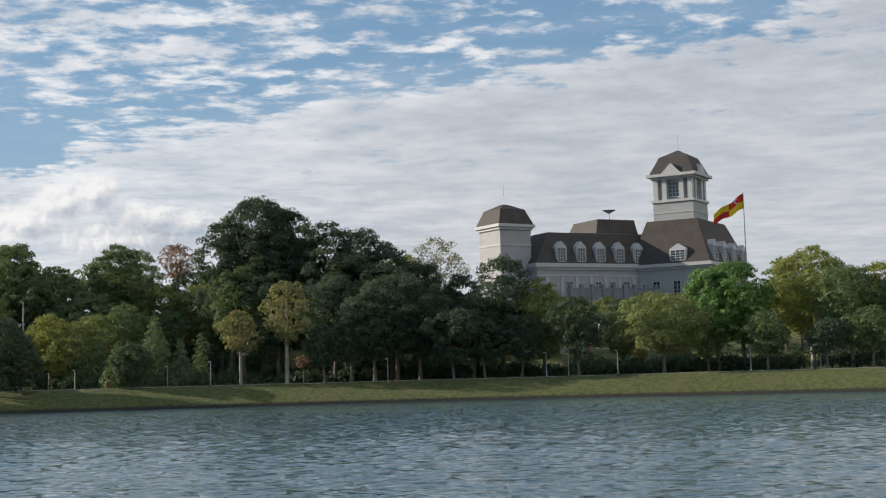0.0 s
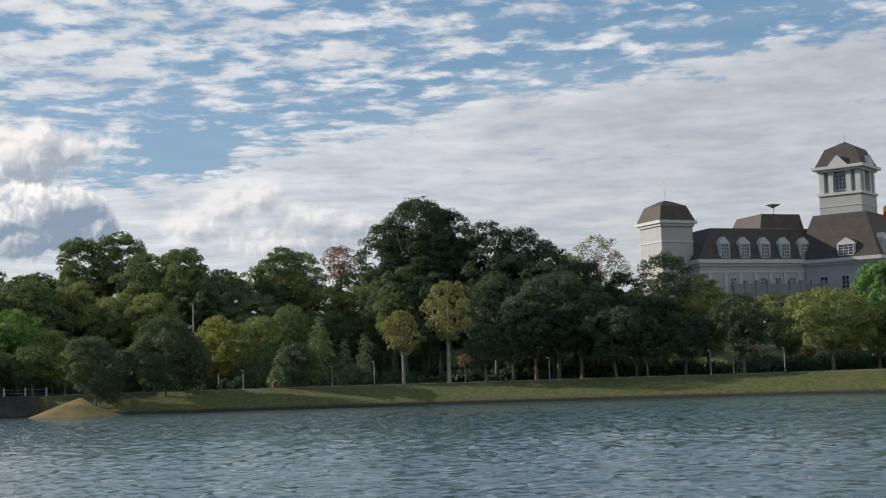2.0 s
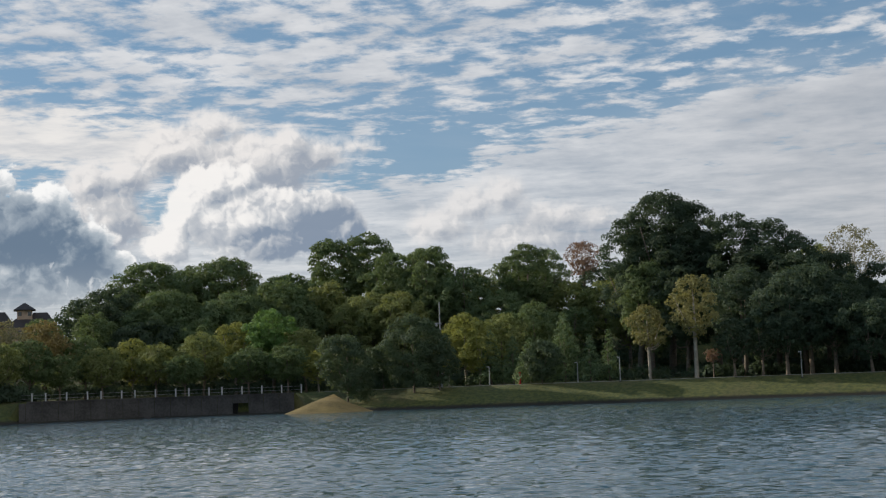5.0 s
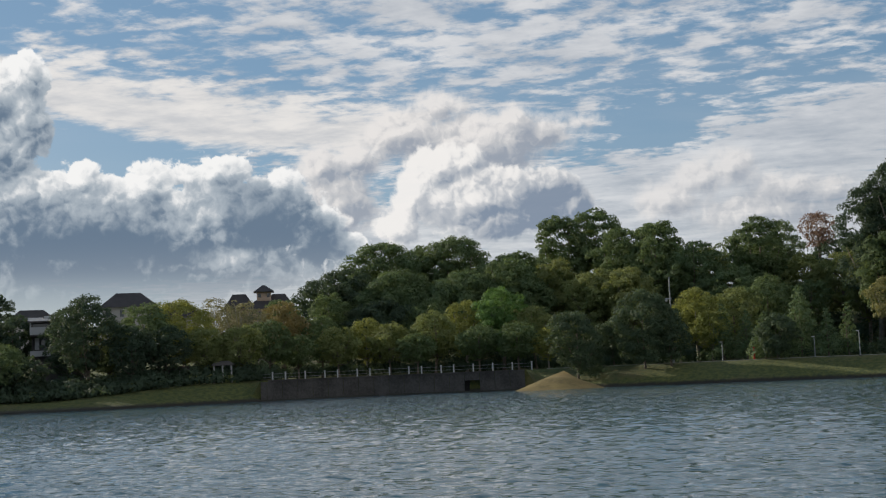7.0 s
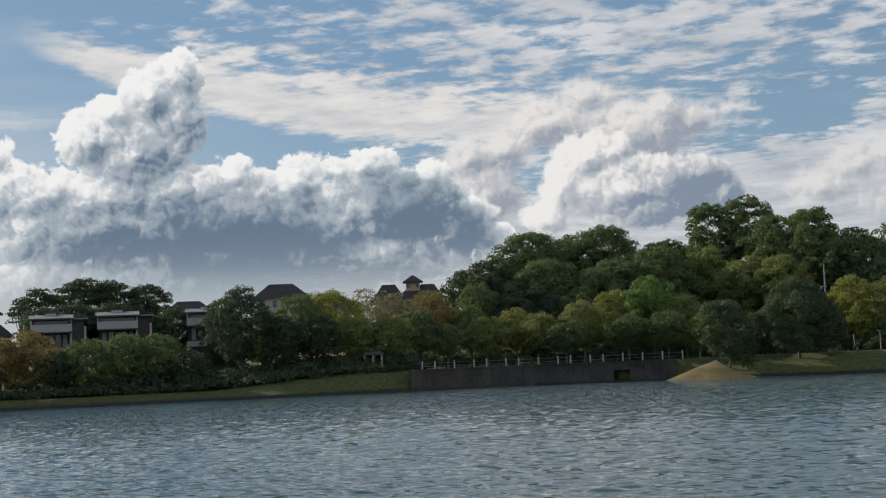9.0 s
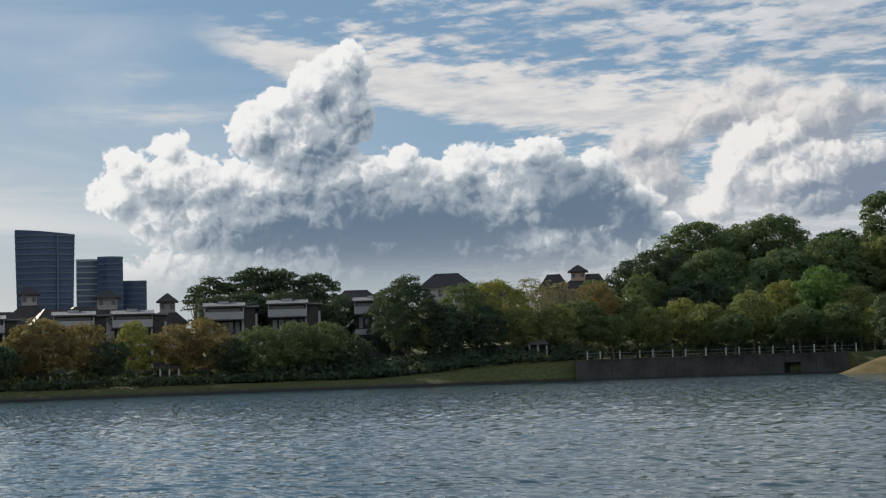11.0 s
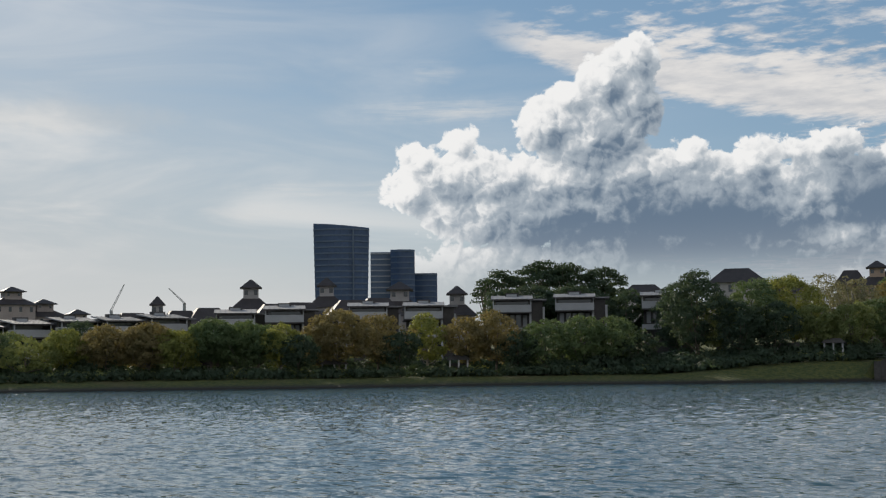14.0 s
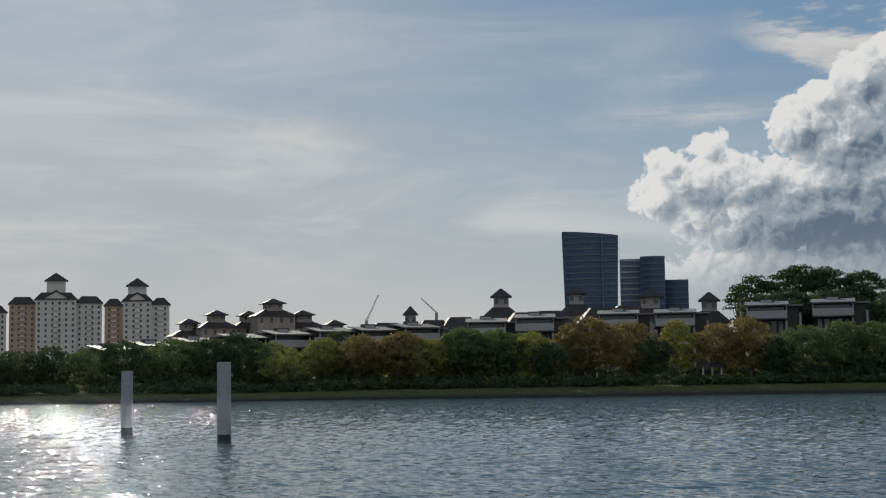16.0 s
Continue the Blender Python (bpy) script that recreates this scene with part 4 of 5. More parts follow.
    sub("tower_cornice", bm, TRIM, m)
    bm = bmesh.new()
    frustum(bm, x0 - 0.5, x1 + 0.5, y0 - 0.5, y1 + 0.5, 44.1, 47.8, 1.7)
    frustum(bm, x0 + 1.2, x1 - 1.2, y0 + 1.2, y1 - 1.2, 47.8, 49.4, 2.9)
    sub("high_roof", bm, SLATE, m)
    for turn, px, py in ((0, cx, y0 - 0.75), (90, x1 + 0.75, cy)):
        bm = bmesh.new()
        a = [bm.verts.new(v) for v in ((-2.0, 0, 43.6), (2.0, 0, 43.6), (2.0, 0, 44.2), (0, 0, 46.2), (-2.0, 0, 44.2))]
        b = [bm.verts.new((v.co.x, 2.6, v.co.z)) for v in a]
        bm.faces.new(a)
        bm.faces.new(b[::-1])
        for k in range(5):
            bm.faces.new((a[k], b[k], b[(k + 1) % 5], a[(k + 1) % 5]))
        bmesh.ops.recalc_face_normals(bm, faces=bm.faces)
        g = sub("gable", bm, TRIM, m)
        g.matrix_basis = m @ Matrix.Translation((px, py, 0)) @ Matrix.Rotation(radians(turn), 4, "Z")
    sub("tower_mast", tube(bmesh.new(), [((cx, cy, 49), 0.08), ((cx, cy, 53), 0.03)]), METAL, m)


def build_flag():
    root = thing("flag_and_pole", (63.0, 288.6, 22), "red and yellow flag flying from a white pole", "flag")
    part("flagpole", tube(bmesh.new(), [((0, 0, 0), 0.14), ((0, 0, 18.2), 0.07)], 8), POST_WHITE, root)
    for name, u0, u1, v0, v1, mat in (("red_field", 0, 0.5, 0.5, 1, FLAG_RED), ("yellow_field", 0, 0.5, 0, 0.5, YELLOW), ("yellow_field", 0.5, 1, 0.5, 1, YELLOW), ("red_field", 0.5, 1, 0, 0.5, FLAG_RED)):
        bm = bmesh.new()
        grid = []
        for i in range(9):
            u = u0 + (u1 - u0) * i / 8
            col = []
            for j in range(5):
                v = v0 + (v1 - v0) * j / 4
                col.append(bm.verts.new((-6.4 * u, 0.5 * math.sin(u * 9 + v), 14.8 + 3.2 * v * (1 - 0.3 * u) - 3.2 * u ** 0.9 + 0.2 * math.sin(u * 11))))
            grid.append(col)
        for i in range(8):
            for j in range(4):
                bm.faces.new((grid[i][j], grid[i + 1][j], grid[i + 1][j + 1], grid[i][j + 1]))
        part(name, bm, mat, root, "", True)
    bm = bmesh.new()
    ring = [(math.cos(k * math.tau / 14), math.sin(k * math.tau / 14)) for k in range(3, 13)]
    out = [bm.verts.new((-1.5 + 0.6 * c, -0.42, 16.2 + 0.6 * s)) for c, s in ring]
    inn = [bm.verts.new((-1.35 + 0.44 * c, -0.42, 16.25 + 0.44 * s)) for c, s in ring]
    for k in range(len(ring) - 1):
        bm.faces.new((out[k], out[k + 1], inn[k + 1], inn[k]))
    part("emblem", bm, POST_WHITE, root, "pale crescent emblem")


# ---------------------------------------------------------------- houses
def villa(a, top, width, turn, group, with_wing=True, d=232.0):
    """A three-storey lake villa: charcoal body, white balcony band, sloping grey roof."""
    z0 = height(a, d) - 0.4
    h = top - z0
    root = thing("villa", polar(a, d, z0), "charcoal and white villa with sloping grey roof and white balcony", "house", group, a + turn)
    w = width / 2
    part("wall", box(-w + 0.25, w - 0.25, 1.6, 5.0, 0, h - 1.0), VILLA_DARK, root)
    part("rear_wall", box(-w + 0.25, w - 0.25, 5.0, 9, 0, h - 0.6), VILLA_DARK, root)
    bm = bmesh.new()
    lo = [bm.verts.new(v) for v in ((-w - 0.3, -1.0, h - 1.12), (w + 0.3, -1.0, h - 1.12), (w + 0.3, 5.2, h - 0.30), (-w - 0.3, 5.2, h - 0.30))]
    hi = [bm.verts.new(v.co + Vector((0, 0, 0.14))) for v in lo]
    bm.faces.new(lo[::-1])
    bm.faces.new(hi)
    for k in range(4):
        bm.faces.new((lo[k], lo[(k + 1) % 4], hi[(k + 1) % 4], hi[k]))
    roof = part("roof", bm, GREY_ROOF, root, "sloping grey sheet roof")
    for k in range(9):
        x = -w - 0.2 + (2 * w + 0.4) * k / 8
        bm = bmesh.new()
        prism(bm, rect(x - 0.04, x + 0.04, -1.0, 5.2), 0, 0.06)
        for v in bm.verts:
            v.co.z += h - 0.98 + 0.82 * (v.co.y + 1.0) / 6.2
        part("seam", bm, GREY_ROOF, roof)
    part("skylight", box(-w * 0.35, w * 0.35, 3.6, 5.0, h - 0.5, h + 0.20), VILLA_DARK, roof)
    part("skylight_pane", box(-w * 0.30, w * 0.25, 3.3, 3.58, h - 0.45, h - 0.02), VILLA_WHITE, roof)
    part("fascia", box(-w - 0.3, w + 0.3, -1.06, -1.004, h - 1.22, h - 0.99), VILLA_DARK, roof)
    part("balcony", box(-w, w, -0.75, -0.5, h - 3.15, h - 1.95), VILLA_WHITE, root, "pale balcony parapet")
    part("balcony_side", box(-w, -w + 0.2, -0.5, 1.7, h - 3.15, h - 1.95), VILLA_WHITE, root)
    part("balcony_side", box(w - 0.2, w, -0.5, 1.7, h - 3.15, h - 1.95), VILLA_WHITE, root)
    part("floor_slab", box(-w, w, -0.75, 1.7, h - 3.35, h - 3.16), VILLA_DARK, root)
    for x in (-w + 0.1, w - 0.1):
        part("roof_post", box(x - 0.09, x + 0.09, -0.72, -0.54, h - 1.95, h - 1.15), VILLA_WHITE, root)
    for k in range(5):
        x = -w + 0.6 + (2 * w - 1.2) * (k + 0.5) / 5
        part("window", box(x - 0.40, x + 0.40, 1.50, 1.62, h - 5.5, h - 3.6), GLASS if k % 2 else VILLA_WHITE, root)
    for k in range(6):
        x = -w + 0.35 + (2 * w - 0.7) * k / 5
        part("column", box(x - 0.08, x + 0.08, 1.2, 1.45, h - 5.7, h - 3.36), VILLA_DARK, root)
    part("corner_wall", box(w - 0.35, w, 0.2, 1.5, 0, h - 3.36), VILLA_WHITE, root)
    part("balcony", box(-w, w, 0.3, 0.5, h - 6.6, h - 5.7), VILLA_WHITE, root)
    part("glazing", box(-w + 0.5, w - 0.5, 1.48, 1.62, h - 3.0, h - 1.3), GLASS, root)
    if with_wing:
        part("side_wing", box(w - 0.2, w + 1.9, 2.0, 8.5, 0, h - 1.2), VILLA_DARK, root)
        bm = bmesh.new()
        prism(bm, rect(w - 0.2, w + 2.6, 1.4, 9.2), h - 1.15, h - 0.9)
        part("wing_roof", bm, GREY_ROOF, root)
        part("party_wall", box(w + 1.9, w + 2.25, 1.2, 8.8, 0, h - 2.3), VILLA_WHITE, root)
    part("ground_wall", box(-w, w, -1.1, -0.8, 0, 2.1), VILLA_DARK, root)
    return root


def pavilion(a, d, top, width, group, lantern=True, body=None, roof_mat=None, turn=0.0):
    """A house with a hipped roof and a lantern tower on it."""
    z0 = height(a, d) - 0.4
    h = top - z0
    body, roof_mat = body or CREAM, roof_mat or TILE_ROOF
    root = thing("hip_roofed_house", polar(a, d, z0), "pale house with dark hipped tile roof and a lantern tower", "house", group, a + turn)
    w = width / 2
    hb = h - (4.8 if lantern else 2.4)
    part("wall", box(-w * 1.9, w * 1.9, 0, w * 3, 0, hb - 1.0), body, root)
    bm = bmesh.new()
    frustum(bm, -w * 2.2, w * 2.2, -0.8, w * 3 + 0.8, hb - 1.0, hb + (1.2 if lantern else 2.4), w * 1.3, None, w * 1.2, w * 1.2)
    part("roof", bm, roof_mat, root)
    for k in range(4):
        x = -w * 1.5 + w * k
        part("window", box(x - 0.45, x + 0.45, -0.06, 0.1, hb - 3.2, hb - 1.6), GLASS, root)
    if lantern:
        t = part("lantern", box(-w * 0.8, w * 0.8, w * 0.7, w * 2.3, hb - 0.6, h - 1.7), body, root)
        for x in (-0.5, 0.5):
            part("lantern_window", box(x * w - 0.35, x * w + 0.35, w * 0.7 - 0.06, w * 0.7 + 0.05, h - 3.0, h - 2.1), GLASS, t)
        bm = bmesh.new()
        frustum(bm, -w * 1.15, w * 1.15, w * 0.3, w * 2.7, h - 1.75, h - 1.55, 0.02)
        frustum(bm, -w * 1.1, w * 1.1, w * 0.35, w * 2.65, h - 1.55, h, w * 1.0, None, w * 1.05, w * 1.05)
        part("lantern_roof", bm, roof_mat, root)
    return root


def tower_block(name, label, a0, a1, d, z_top, mats, taper=0.0, bulge=0.0, storey=3.9, slant=0.0, depth=30.0):
    """An office tower: one band of glass and one of metal a floor."""
    amid = (a0 + a1) / 2
    wid = radians(abs(a1 - a0)) * d
    z0 = height(amid, d) - 1
    root = thing(name, polar(amid, d, z0), label, "tower", "", amid)
    n = int((z_top - z0) / storey)
    glass, band = mats
    for k in range(n):
        f0 = k / n
        grow = 1 - taper * (1 - f0)
        w = wid / 2 * grow
        zt = z_top - z0 - (n - k - 1) * storey
        pts = [(-w + 2 * w * i / 8, bulge * ((i / 4 - 1) ** 2)) for i in range(9)] + [(w, depth), (-w, depth)]
        bm = bmesh.new()
        prism(bm, pts, zt - storey, zt - 0.9)
        part("glass_floor", bm, glass, root)
        out = [(x * 1.012, y - 0.5 if y < depth else y) for x, y in pts]
        bm = bmesh.new()
        prism(bm, out, zt - 0.9, zt)
        part("floor_band", bm, band, root)
    w = wid / 2
    pts = [(-w + 2 * w * i / 8, bulge * ((i / 4 - 1) ** 2)) for i in range(9)] + [(w, depth), (-w, depth)]
    bm = bmesh.new()
    lo = [bm.verts.new((x, y, z_top - z0)) for x, y in pts]
    hi = [bm.verts.new((x, y, z_top - z0 + 0.6 + slant * (w - x) / (2 * w))) for x, y in pts]
    bm.faces.new(lo[::-1])
    bm.faces.new(hi)
    for i in range(len(pts)):
        j = (i + 1) % len(pts)
        bm.faces.new((lo[i], lo[j], hi[j], hi[i]))
    part("crown", bm, glass, root)
    if taper:
        x, full = wid * 0.21, z_top - z0
        for k in range(n):
            z = k * storey + full - n * storey
            part("corner_strip", box(x - 0.5, x + 0.5, bulge * (x / w) ** 2 - 1.3, bulge, z, z + storey - 0.02), band, root)
    return root


WINDOW_MESH = None


def apartment(a0, a1, d, z_top, group, lantern=None, peach=False):
    """A cream apartment block with tiled roofs, balcony shafts and rows of windows."""
    global WINDOW_MESH
    amid = (a0 + a1) / 2
    wid = radians(abs(a1 - a0)) * d
    z0 = height(amid, d) - 1
    h = z_top - z0
    root = thing("apartment_block", polar(amid, d, z0), "cream apartment block with dark tiled roofs and balconies", "apartment building", group, amid)
    if WINDOW_MESH is None:
        bm = box(-0.6, 0.6, -0.25, 0.15, 0, 1.5)
        WINDOW_MESH = bpy.data.meshes.new("window")
        bm.to_mesh(WINDOW_MESH)
        bm.free()
        WINDOW_MESH.materials.append(GLASS)
    bays = ((-0.5, -0.22, 0.0, 2.5, True), (-0.22, 0.22, -3.0, 0.0, False), (0.22, 0.5, 0.0, 2.0, False))
    for f0, f1, y0, drop, hot in bays:
        x0, x1 = f0 * wid, f1 * wid
        top = h - drop
        part("wall", box(x0, x1, y0, y0 + 16, 0, top), PEACH if hot and peach else FLAT_CREAM, root)
        bm = bmesh.new()
        frustum(bm, x0 - 0.9, x1 + 0.9, y0 - 0.9, y0 + 17, top, top + 4.4, 4.0)
        part("roof", bm, TILE_ROOF, root)
        n = max(2, int((x1 - x0) / 3.6))
        for s in range(int((top - 2) / 3.2)):
            for c in range(n):
                x = x0 + (x1 - x0) * (c + 0.5) / n
                wob = new("window", WINDOW_MESH)
                wob.parent = root
                wob.location = (x, y0, top - 2.9 - s * 3.2)
        xb = (x0 + x1) / 2
        for s in range(int((top - 2) / 3.2)):
            part("balcony", box(xb - 1.5, xb + 1.5, y0 - 1.0, y0, top - 3.3 - s * 3.2, top - 2.4 - s * 3.2), FLAT_CREAM, root)
    bm = bmesh.new()
    w = wid * 0.13
    prism(bm, [(-w, -3.3), (w, -3.3), (w, -2.9), (-w, -2.9)], h - 1, h + 0.5)
    a = [bm.verts.new((x, -3.3, z)) for x, z in ((-w - 0.6, h + 0.4), (w + 0.6, h + 0.4), (0, h + 4.6))]
    b = [bm.verts.new((v.co.x, 4, v.co.z)) for v in a]
    bm.faces.new(a)
    bm.faces.new(b[::-1])
    for k in range(3):
        bm.faces.new((a[k], b[k], b[(k + 1) % 3], a[(k + 1) % 3]))
    bmesh.ops.recalc_face_normals(bm, faces=bm.faces)
    part("gable", bm, FLAT_CREAM, root)
    w, rise = wid * 0.13 + 0.9, h + 5.6
    for side in (-1, 1):
        bm = bmesh.new()
        prism(bm, rect(0.0 if side > 0 else -w, w if side > 0 else 0.0, -4.0, 6.0), h, h + 0.5)
        for v in bm.verts:
            v.co.z += (1 - abs(v.co.x) / w) * (rise - h - 0.4)
        part("gable_roof", bm, TILE_ROOF, root)
    if lantern:
        w = 5.4
        part("roof_lantern", box(-w, w, 2, 12, h, lantern - z0 - 5.0), FLAT_CREAM, root)
        bm = bmesh.new()
        frustum(bm, -w - 1.4, w + 1.4, 0.4, 13.6, lantern - z0 - 5.0, lantern - z0, w + 1.2, None, 6.4, 6.4)
        part("lantern_roof", bm, TILE_ROOF, root)
    return root


# ---------------------------------------------------------------- the shore's small things
def lake_wall():
    """The retaining wall of the cove, in cast panels."""
    ob = new("wall_lake")
    tagged(ob, "stained dark concrete retaining wall above the water", "wall", kind="structure")
    a, step = 22.9, 0.62
    while a < 33.6:
        b = min(33.7, a + step)
        hole = 24.7 < (a + b) / 2 < 25.4
        p, q = polar(a + 0.006, shore(a) + 0.05), polar(b - 0.006, shore(b) + 0.05)
        out = ((p + q) / 2).normalized() * 0.7
        bm = bmesh.new()
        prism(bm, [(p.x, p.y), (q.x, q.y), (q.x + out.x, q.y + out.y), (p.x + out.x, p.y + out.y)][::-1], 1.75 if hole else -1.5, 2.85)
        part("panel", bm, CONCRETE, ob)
        a = b
    bm = bmesh.new()
    pts = [polar(x, shore(x) - 0.08) for x in np.arange(22.9, 33.8, 0.5)]
    for p, q in zip(pts, pts[1:]):
        out = ((p + q) / 2).normalized() * 0.95
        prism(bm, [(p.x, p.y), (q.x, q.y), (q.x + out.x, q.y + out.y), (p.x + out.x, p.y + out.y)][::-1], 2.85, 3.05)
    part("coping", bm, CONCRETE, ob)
    # a near-black block stands for the shade inside the culvert
    p = polar(25.05, shore(25.05) + 1.4)
    bm = box(-1.6, 1.6, -0.4, 0.2, -1.5, 2.0)
    o = part("outlet_back", bm, material("culvert_shade", (0.01, 0.01, 0.01), 0.9), ob, "culvert mouth in the wall, its inner shade a near-black block")
    o.matrix_basis = Matrix.Translation(p) @ Matrix.Rotation(radians(25), 4, "Z")


def fence():
    root = thing("railing", polar(28, shore(28) + 1.3, 3.0), "pale metal railing posts along the wall top", "railing")
    back = root.matrix_basis.inverted()
    a = 22.6
    while a < 34:
        bm = box(-0.075, 0.075, -0.075, 0.075, 0, 1.2)
        box(-0.1, 0.1, -0.1, 0.1, 1.2, 1.28, bm)
        o = part("post", bm, POST_WHITE, root)
        o.matrix_basis = back @ Matrix.Translation(polar(a, shore(a) + 1.3, 2.95))
        a += 0.80 if int(a * 7) % 3 else 0.52
    bm = bmesh.new()
    for zz in (0.5, 1.0):
        tube(bm, [(polar(x, shore(x) + 1.3, 2.95 + zz), 0.025) for x in np.arange(22.6, 34, 0.5)], 4)
    o = part("rail", bm, METAL, root)
    o.matrix_basis = back


def lamp_post(a, d, top):
    z0 = height(a, d) - 0.1
    h = top - z0
    root = thing("lamp_post", polar(a, d, z0), "slim grey park lamp post on the lakeside lawn", "lamp post", "lamp posts on the promenade", a)
    part("post", tube(bmesh.new(), [((0, 0, 0), 0.10), ((0, 0, 0.4), 0.075), ((0, 0, h - 0.3), 0.05)], 8), METAL, root)
    part("base", tube(bmesh.new(), [((0, 0, -0.1), 0.2), ((0, 0, 0.15), 0.2)], 8), CONCRETE, root)
    bm = box(-0.38, 0.06, -0.08, 0.08, h - 0.26, h - 0.16)
    part("lamp_head", bm, POST_WHITE, root)


def mast():
    z0 = height(16.86, 216)
    root = thing("mast", polar(16.86, 216, z0), "tall grey floodlight mast with a cross arm", "mast", "", 16)
    h = 16.2 - z0
    part("pole", tube(bmesh.new(), [((0, 0, -0.2), 0.17), ((0, 0, h), 0.08)], 8), METAL, root)
    part("cross_arm", box(-0.75, 0.25, -0.08, 0.08, h - 3.4, h - 3.2), METAL, root)
    part("floodlight", box(-0.9, -0.4, -0.25, 0.1, h - 3.75, h - 3.4), POST_WHITE, root)


def red_post():
    z0 = height(13.66, 208)
    root = thing("signal_post", polar(13.66, 208, z0 - 0.1), "short red painted post on the lawn edge", "post")
    part("post", tube(bmesh.new(), [((0, 0, 0), 0.16), ((0, 0, 1.75), 0.16)], 10), RED, root)
    part("cap", tube(bmesh.new(), [((0, 0, 1.75), 0.2), ((0, 0, 1.95), 0.12)], 10), RED, root)


def mooring_pile(a, d, top, r):
    root = thing("mooring_pile", polar(a, d, -2.5), "round grey steel pile standing in the lake, wet at its foot", "pile", "mooring piles in the lake")
    part("shaft", tube(bmesh.new(), [((0, 0, 2.85), r), ((0, 0, top + 2.45), r)], 28), PILE_GREY, root, "", False)
    part("cap", tube(bmesh.new(), [((0, 0, top + 2.45), r * 1.0), ((0, 0, top + 2.5), r * 0.93)], 28), PILE_GREY, root)
    part("wet_foot", tube(bmesh.new(), [((0, 0, 0), r * 0.998), ((0, 0, 2.85), r * 0.998)], 28), PILE_WET, root, "dark wet foot of the pile")


def garden_fence():
    """Brick piers with pale rails on the slope below the palace."""
    root = thing("garden_fence", polar(-9, 233, height(-9, 233)), "pale garden balustrade with brick piers", "fence")
    back = root.matrix_basis.inverted()
    prev = None
    for k in range(14):
        a = -2.6 - 1.08 * k
        d = shore(a) + 47
        z = height(a, d)
        bm = box(-0.42, 0.42, -0.42, 0.42, -0.3, 2.0)
        box(-0.5, 0.5, -0.5, 0.5, 2.0, 2.2, bm)
        o = part("pier", bm, PAVING if k % 3 else BRICK, root)
        o.matrix_basis = back @ Matrix.Translation(polar(a, d, z)) @ Matrix.Rotation(radians(a), 4, "Z")
        p = polar(a, d, z)
        if prev is not None:
            for zz in (0.45, 0.9, 1.4):
                o = part("rail", tube(bmesh.new(), [(prev + Vector((0, 0, zz)), 0.05), (p + Vector((0, 0, zz)), 0.05)], 4), METAL, root)
                o.matrix_basis = back
        prev = p


def promenade():
    """The paved path along the top of the bank."""
    verts, faces = [], []
    azs = np.arange(-24, 22.2, 0.4)
    for a in azs:
        d = shore(a)
        zz = max(height(a, d + 8.6), height(a, d + 10.4)) + 0.05
        for o, dz in ((8.5, -0.25), (8.5, 0.0), (10.5, 0.0), (10.5, -0.25)):
            verts.append(polar(a, d + o, zz + dz))
    for i in range(len(azs) - 1):
        for q in range(3):
            faces.append((i * 4 + q, i * 4 + q + 1, i * 4 + q + 5, i * 4 + q + 4)[::-1])
    tagged(mesh_object("pavement", verts, faces, PAVING), "pale lakeside promenade path", "path", kind="structure")


def mound():
    """The bare sunlit spit of ground at the end of the wall."""
    verts, faces = [polar(21.3, 206.5, 2.6)], []
    n = 26
    for ring, f in ((0, 0.35), (1, 0.7), (2, 1.0)):
        for k in range(n):
            t = k * math.tau / n
            a = 21.5 + 2.0 * f * math.cos(t)
            d = 204.0 + 5.0 * f * math.sin(t)
            wob = 0.12 * noise.noise(Vector((a * 3, d * 0.6, 1)))
            verts.append(polar(a, d - 3.5 * f, 2.6 * (1 - f ** 0.85) - 0.2 * f + wob))
    for k in range(n):
        faces.append((0, 1 + k, 1 + (k + 1) % n))
        for r in range(2):
            faces.append((1 + r * n + k, 1 + (r + 1) * n + k, 1 + (r + 1) * n + (k + 1) % n, 1 + r * n + (k + 1) % n))
    ob = mesh_object("ground_spit", verts, faces, material("dry_grass_soil", (0.145, 0.108, 0.036), 0.95, vary=0.35, scale=0.5, bump=0.1, bump_scale=3), smooth_shade=True)
    me = ob.data
    bm = bmesh.new()
    bm.from_mesh(me)
    bmesh.ops.recalc_face_normals(bm, faces=bm.faces)
    bm.to_mesh(me)
    bm.free()
    tagged(ob, "dry yellow grass spit beside the lake wall", "ground", kind="structure")


def kiosk(a, d, w, h, label="small white garden shelter with posts under the trees"):
    z0 = height(a, d)
    root = thing("shelter", polar(a, d, z0), label, "shelter", "", a)
    for x in (-w / 2, 0, w / 2):
        for y in (0, w * 0.6):
            part("post", box(x - 0.12, x + 0.12, y - 0.12, y + 0.12, -0.2, h), POST_WHITE, root)
    bm = bmesh.new()
    frustum(bm, -w / 2 - 0.5, w / 2 + 0.5, -0.5, w * 0.6 + 0.5, h, h + 0.7, w * 0.3)
    part("roof", bm, VILLA_DARK, root)
    part("back_wall", box(-w / 2, w / 2, w * 0.6 - 0.1, w * 0.6 + 0.1, 0, h * 0.8), VILLA_DARK, root)


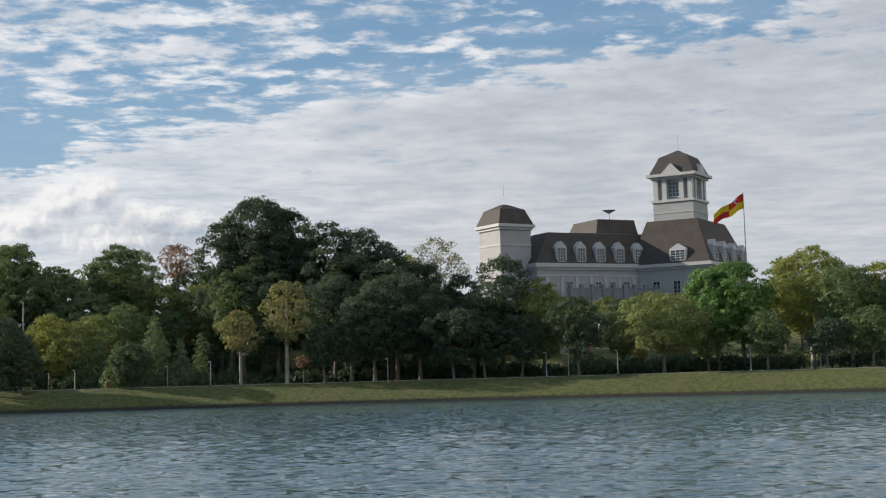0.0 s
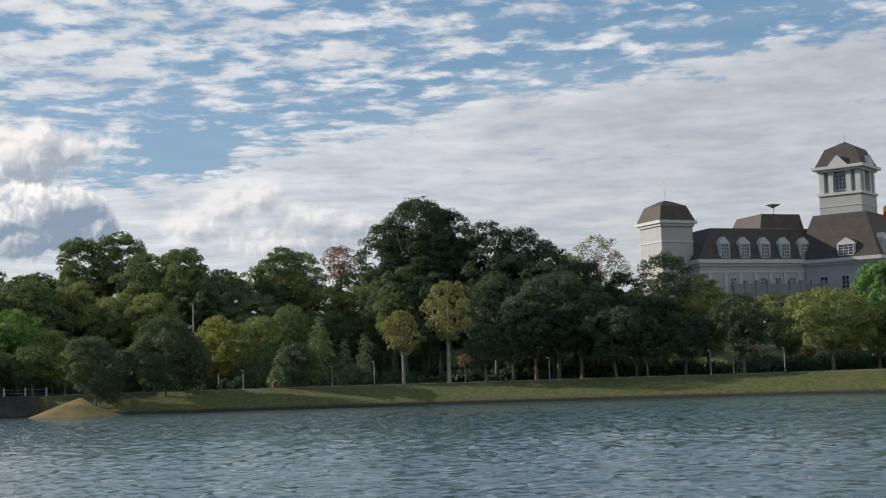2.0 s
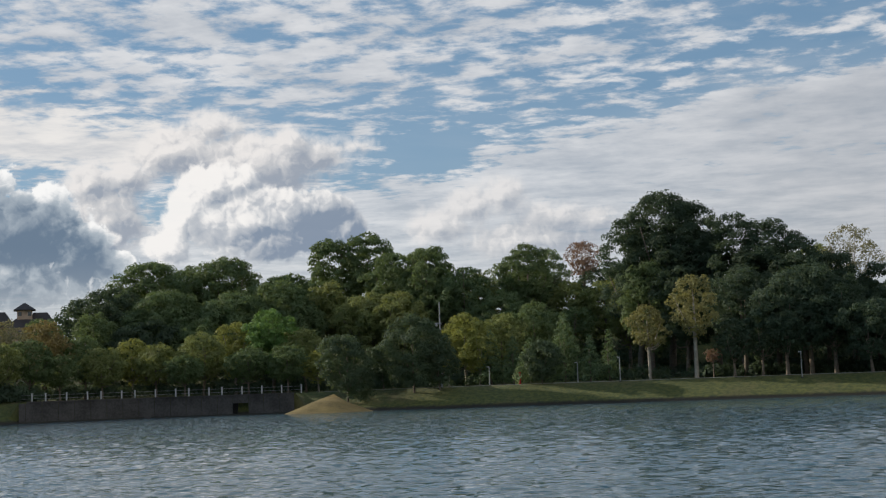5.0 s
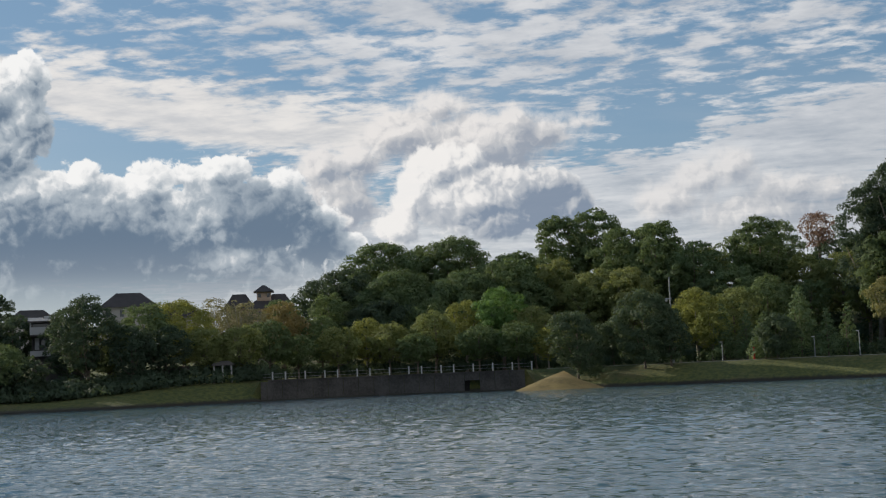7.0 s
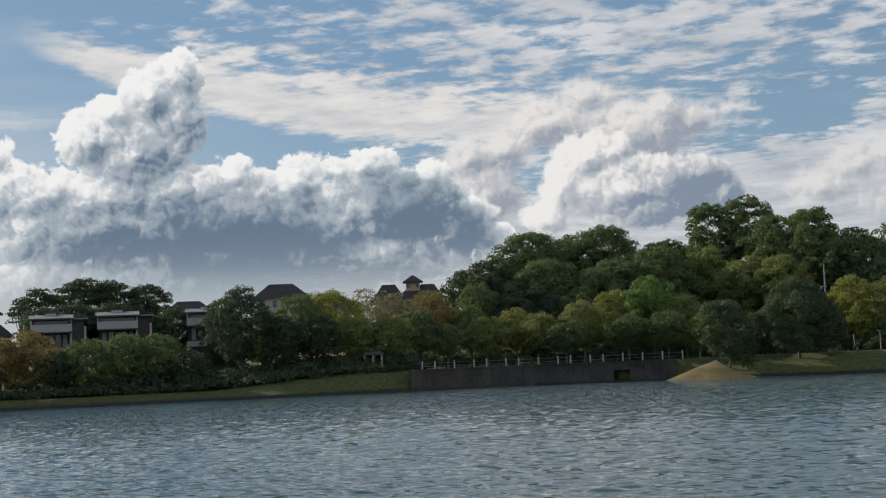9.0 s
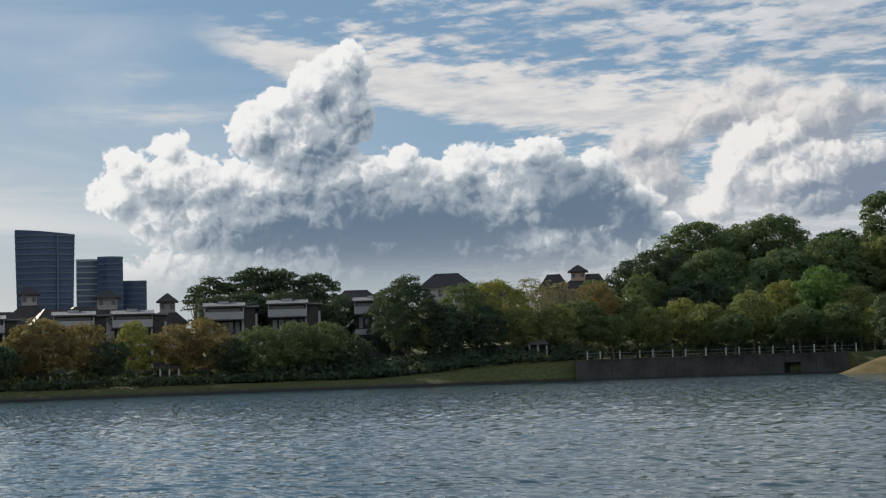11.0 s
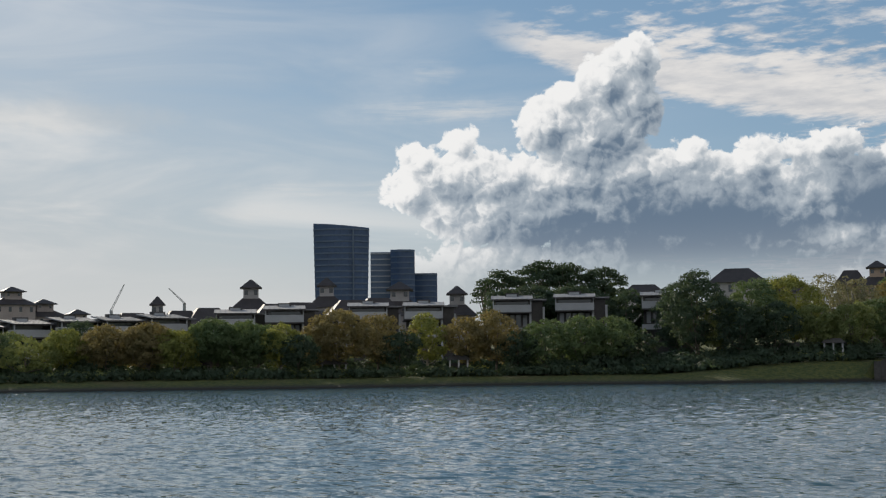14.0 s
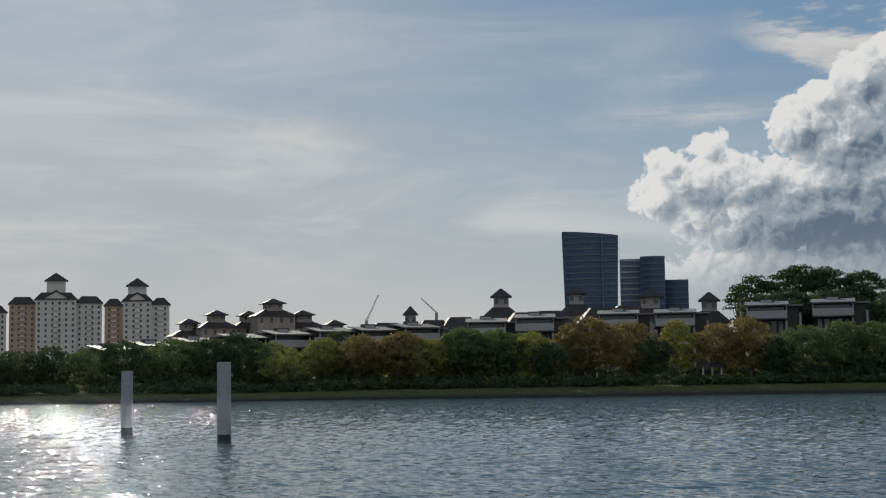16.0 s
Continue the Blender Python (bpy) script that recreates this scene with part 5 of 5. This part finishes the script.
def sculptures():
    """Pale curved garden sculptures on the lawn above the fence."""
    for k, a in enumerate((-6.35, -6.65, -7.0, -7.9)):
        d = shore(a) + 56
        z0 = height(a, d)
        root = thing("garden_sculpture", polar(a, d, z0), "pale curved stone sculpture on the garden lawn", "sculpture", "garden sculptures", a)
        s = 0.5 if k % 2 else -0.5
        part("curve", tube(bmesh.new(), [((0, 0, -0.2), 0.28), ((s * 0.5, 0, 0.9), 0.24), ((s * 0.4, 0, 1.9), 0.2), ((-s * 0.5, 0, 2.7), 0.12)], 8), POST_WHITE, root, "", True)
        part("plinth", box(-0.5, 0.5, -0.5, 0.5, -0.3, 0.12), PAVING, root)


def crane(a, d, foot, lean_az, top):
    z0 = height(a, d)
    root = thing("tower_crane", polar(a, d, z0), "distant crane with a raised lattice jib", "crane", "distant cranes")
    part("mast", tube(bmesh.new(), [((0, 0, 0), 0.9), ((0, 0, foot - z0), 0.9)], 4), METAL, root)
    q = polar(lean_az, d, top) - polar(a, d, z0)
    bm = bmesh.new()
    p = Vector((0, 0, foot - z0))
    side = polar(a, 1).cross(Vector((0, 0, 1))) * 0.5
    for s in (-1, 1):
        tube(bm, [(p + side * s, 0.16), (q + side * s * 0.4, 0.12)], 4)
    for k in range(12):
        f = k / 12
        s = -1 if k % 2 else 1
        tube(bm, [(p.lerp(q, f) + side * s, 0.1), (p.lerp(q, f + 1 / 12) - side * s, 0.1)], 3)
    part("jib", bm, METAL, root)


# ---------------------------------------------------------------- all of it
build_ground()
build_water()
promenade()
lake_wall()
mound()
build_palace()
build_flag()
tower_block("office_tower", "tall curved dark blue glass office tower", 56.14, 53.83, 900, 91.5, (TOWER_GLASS, TOWER_BAND), 0.10, 5.0, slant=3.0)
tower_block("office_tower", "pale banded office block beside the glass tower", 53.79, 52.9, 960, 80.0, (TOWER_BAND, VILLA_WHITE), 0.0, 0.0, slant=0.0)
tower_block("office_tower", "dark glass office tower with rounded front", 52.97, 51.97, 950, 81.0, (TOWER_GLASS, TOWER_BAND), 0.0, 3.0)
tower_block("office_tower", "low dark glass office tower", 52.0, 51.05, 980, 66.5, (TOWER_GLASS, TOWER_BAND), 0.0, 1.0)
for a0, a1, z, lant, hot in ((78.4, 74.85, 50.5, 67.0, True), (74.75, 72.2, 49.5, 64.0, True), (80.6, 78.5, 45.0, 0, False)):
    apartment(a0, a1, 850, z, "far apartment blocks", lant, hot)
for a, top in ((47.98, 14.7), (45.42, 14.9), (41.9, 15.0), (51.62, 13.8), (53.9, 13.8), (57.32, 13.4), (59.3, 12.8)):
    villa(a, top, 6.4, 0, "lakeside villas")
for a, top in ((62.0, 12.2), (63.75, 11.8), (65.5, 11.7), (67.3, 11.3), (69.1, 10.8), (70.9, 10.2), (72.6, 9.6), (74.2, 9.0)):
    villa(a, top, 6.4, 24, "lakeside villas", d=236.0)
for a, d, top, w in ((58.68, 266, 19.6, 3.6), (55.6, 268, 20.0, 3.4), (62.42, 266, 16.4, 2.6), (50.24, 266, 18.1, 3.6), (52.6, 268, 19.2, 4.6)):
    pavilion(a, d, top, w, "houses behind the villas")
for a, d, top, w in ((57.6, 252, 14.3, 4.2), (56.6, 256, 14.7, 4.4), (60.3, 254, 13.7, 4.2), (61.4, 256, 13.3, 4.0), (63.3, 256, 12.9, 4.2), (54.5, 256, 15.1, 4.4), (53.4, 258, 15.5, 4.2), (51.3, 256, 14.5, 4.0)):
    pavilion(a, d, top, w, "houses behind the villas", lantern=False, turn=10)
for a, d, top, w in ((70.2, 450, 25.0, 6.0), (67.9, 450, 28.6, 6.5), (68.9, 460, 25.2, 6.0), (66.7, 455, 25.0, 6.5), (71.3, 455, 22.5, 6.0), (65.4, 450, 21.5, 6.0)):
    pavilion(a, d, top, w, "houses on the far rise", body=DUN, turn=15)
pavilion(38.86, 330, 24.7, 6.2, "roofs behind the cove", lantern=False)
pavilion(36.9, 335, 22.3, 5.0, "roofs behind the cove", lantern=False)
pavilion(42.6, 340, 21.9, 6.0, "roofs behind the cove", lantern=False)
pavilion(33.45, 330, 25.6, 4.2, "roofs behind the cove", body=PEACH)
pavilion(34.45, 332, 23.6, 3.4, "roofs behind the cove", lantern=False, body=PEACH)
pavilion(32.85, 332, 23.4, 3.4, "roofs behind the cove", lantern=False, body=PEACH)
crane(64.23, 800, 35.0, 63.73, 49.5)
crane(61.35, 800, 39.0, 61.97, 47.3)

seed = 11
for spot, rows in (("trees below the palace", PALACE_TREES), ("trees of the dark grove", GROVE_TREES + GROVE_BACK_TREES), ("shrubs along the promenade", BUSH_TREES), ("trees on the hill", HILL_TREES),
                   ("spreading trees on the hill", SPREAD_TREES), ("trees behind the lake wall", WALL_TREES), ("trees of the cove", COVE_TREES), ("trees along the quay", QUAY_TREES),
                   ("trees along the far quay", FAR_QUAY_TREES), ("trees between the villas", VILLA_TREES)):
    for a, d, top, r, kind in rows:
        seed += 1
        tree(a, d, top, r, kind, spot, seed)
fill_trees(900)
build_undergrowth()

garden_fence()
sculptures()
fence()
mooring_pile(70.02, 70, 3.9, 0.34)
mooring_pile(73.85, 83, 3.6, 0.33)
mast()
red_post()
for a, d, top in ((9.58, 205, 6.7), (-7.0, 198, 6.6), (-12.3, 197, 6.8), (-15.0, 197, 6.9), (-4.1, 199, 6.6), (11.3, 207, 6.2), (2.4, 201, 6.4), (14.9, 208, 6.0), (-5.0, 200, 6.4), (-18.2, 197, 6.8)):
    lamp_post(a, d, top)
for a, d, w, h in ((36.9, 214, 3.4, 2.3), (35.2, 213, 2.6, 2.6), (50.2, 205, 2.6, 2.4), (55.3, 203, 3.4, 2.0), (60.9, 203, 3.6, 2.0), (43.8, 211, 2.4, 2.2)):
    kiosk(a, d, w, h)
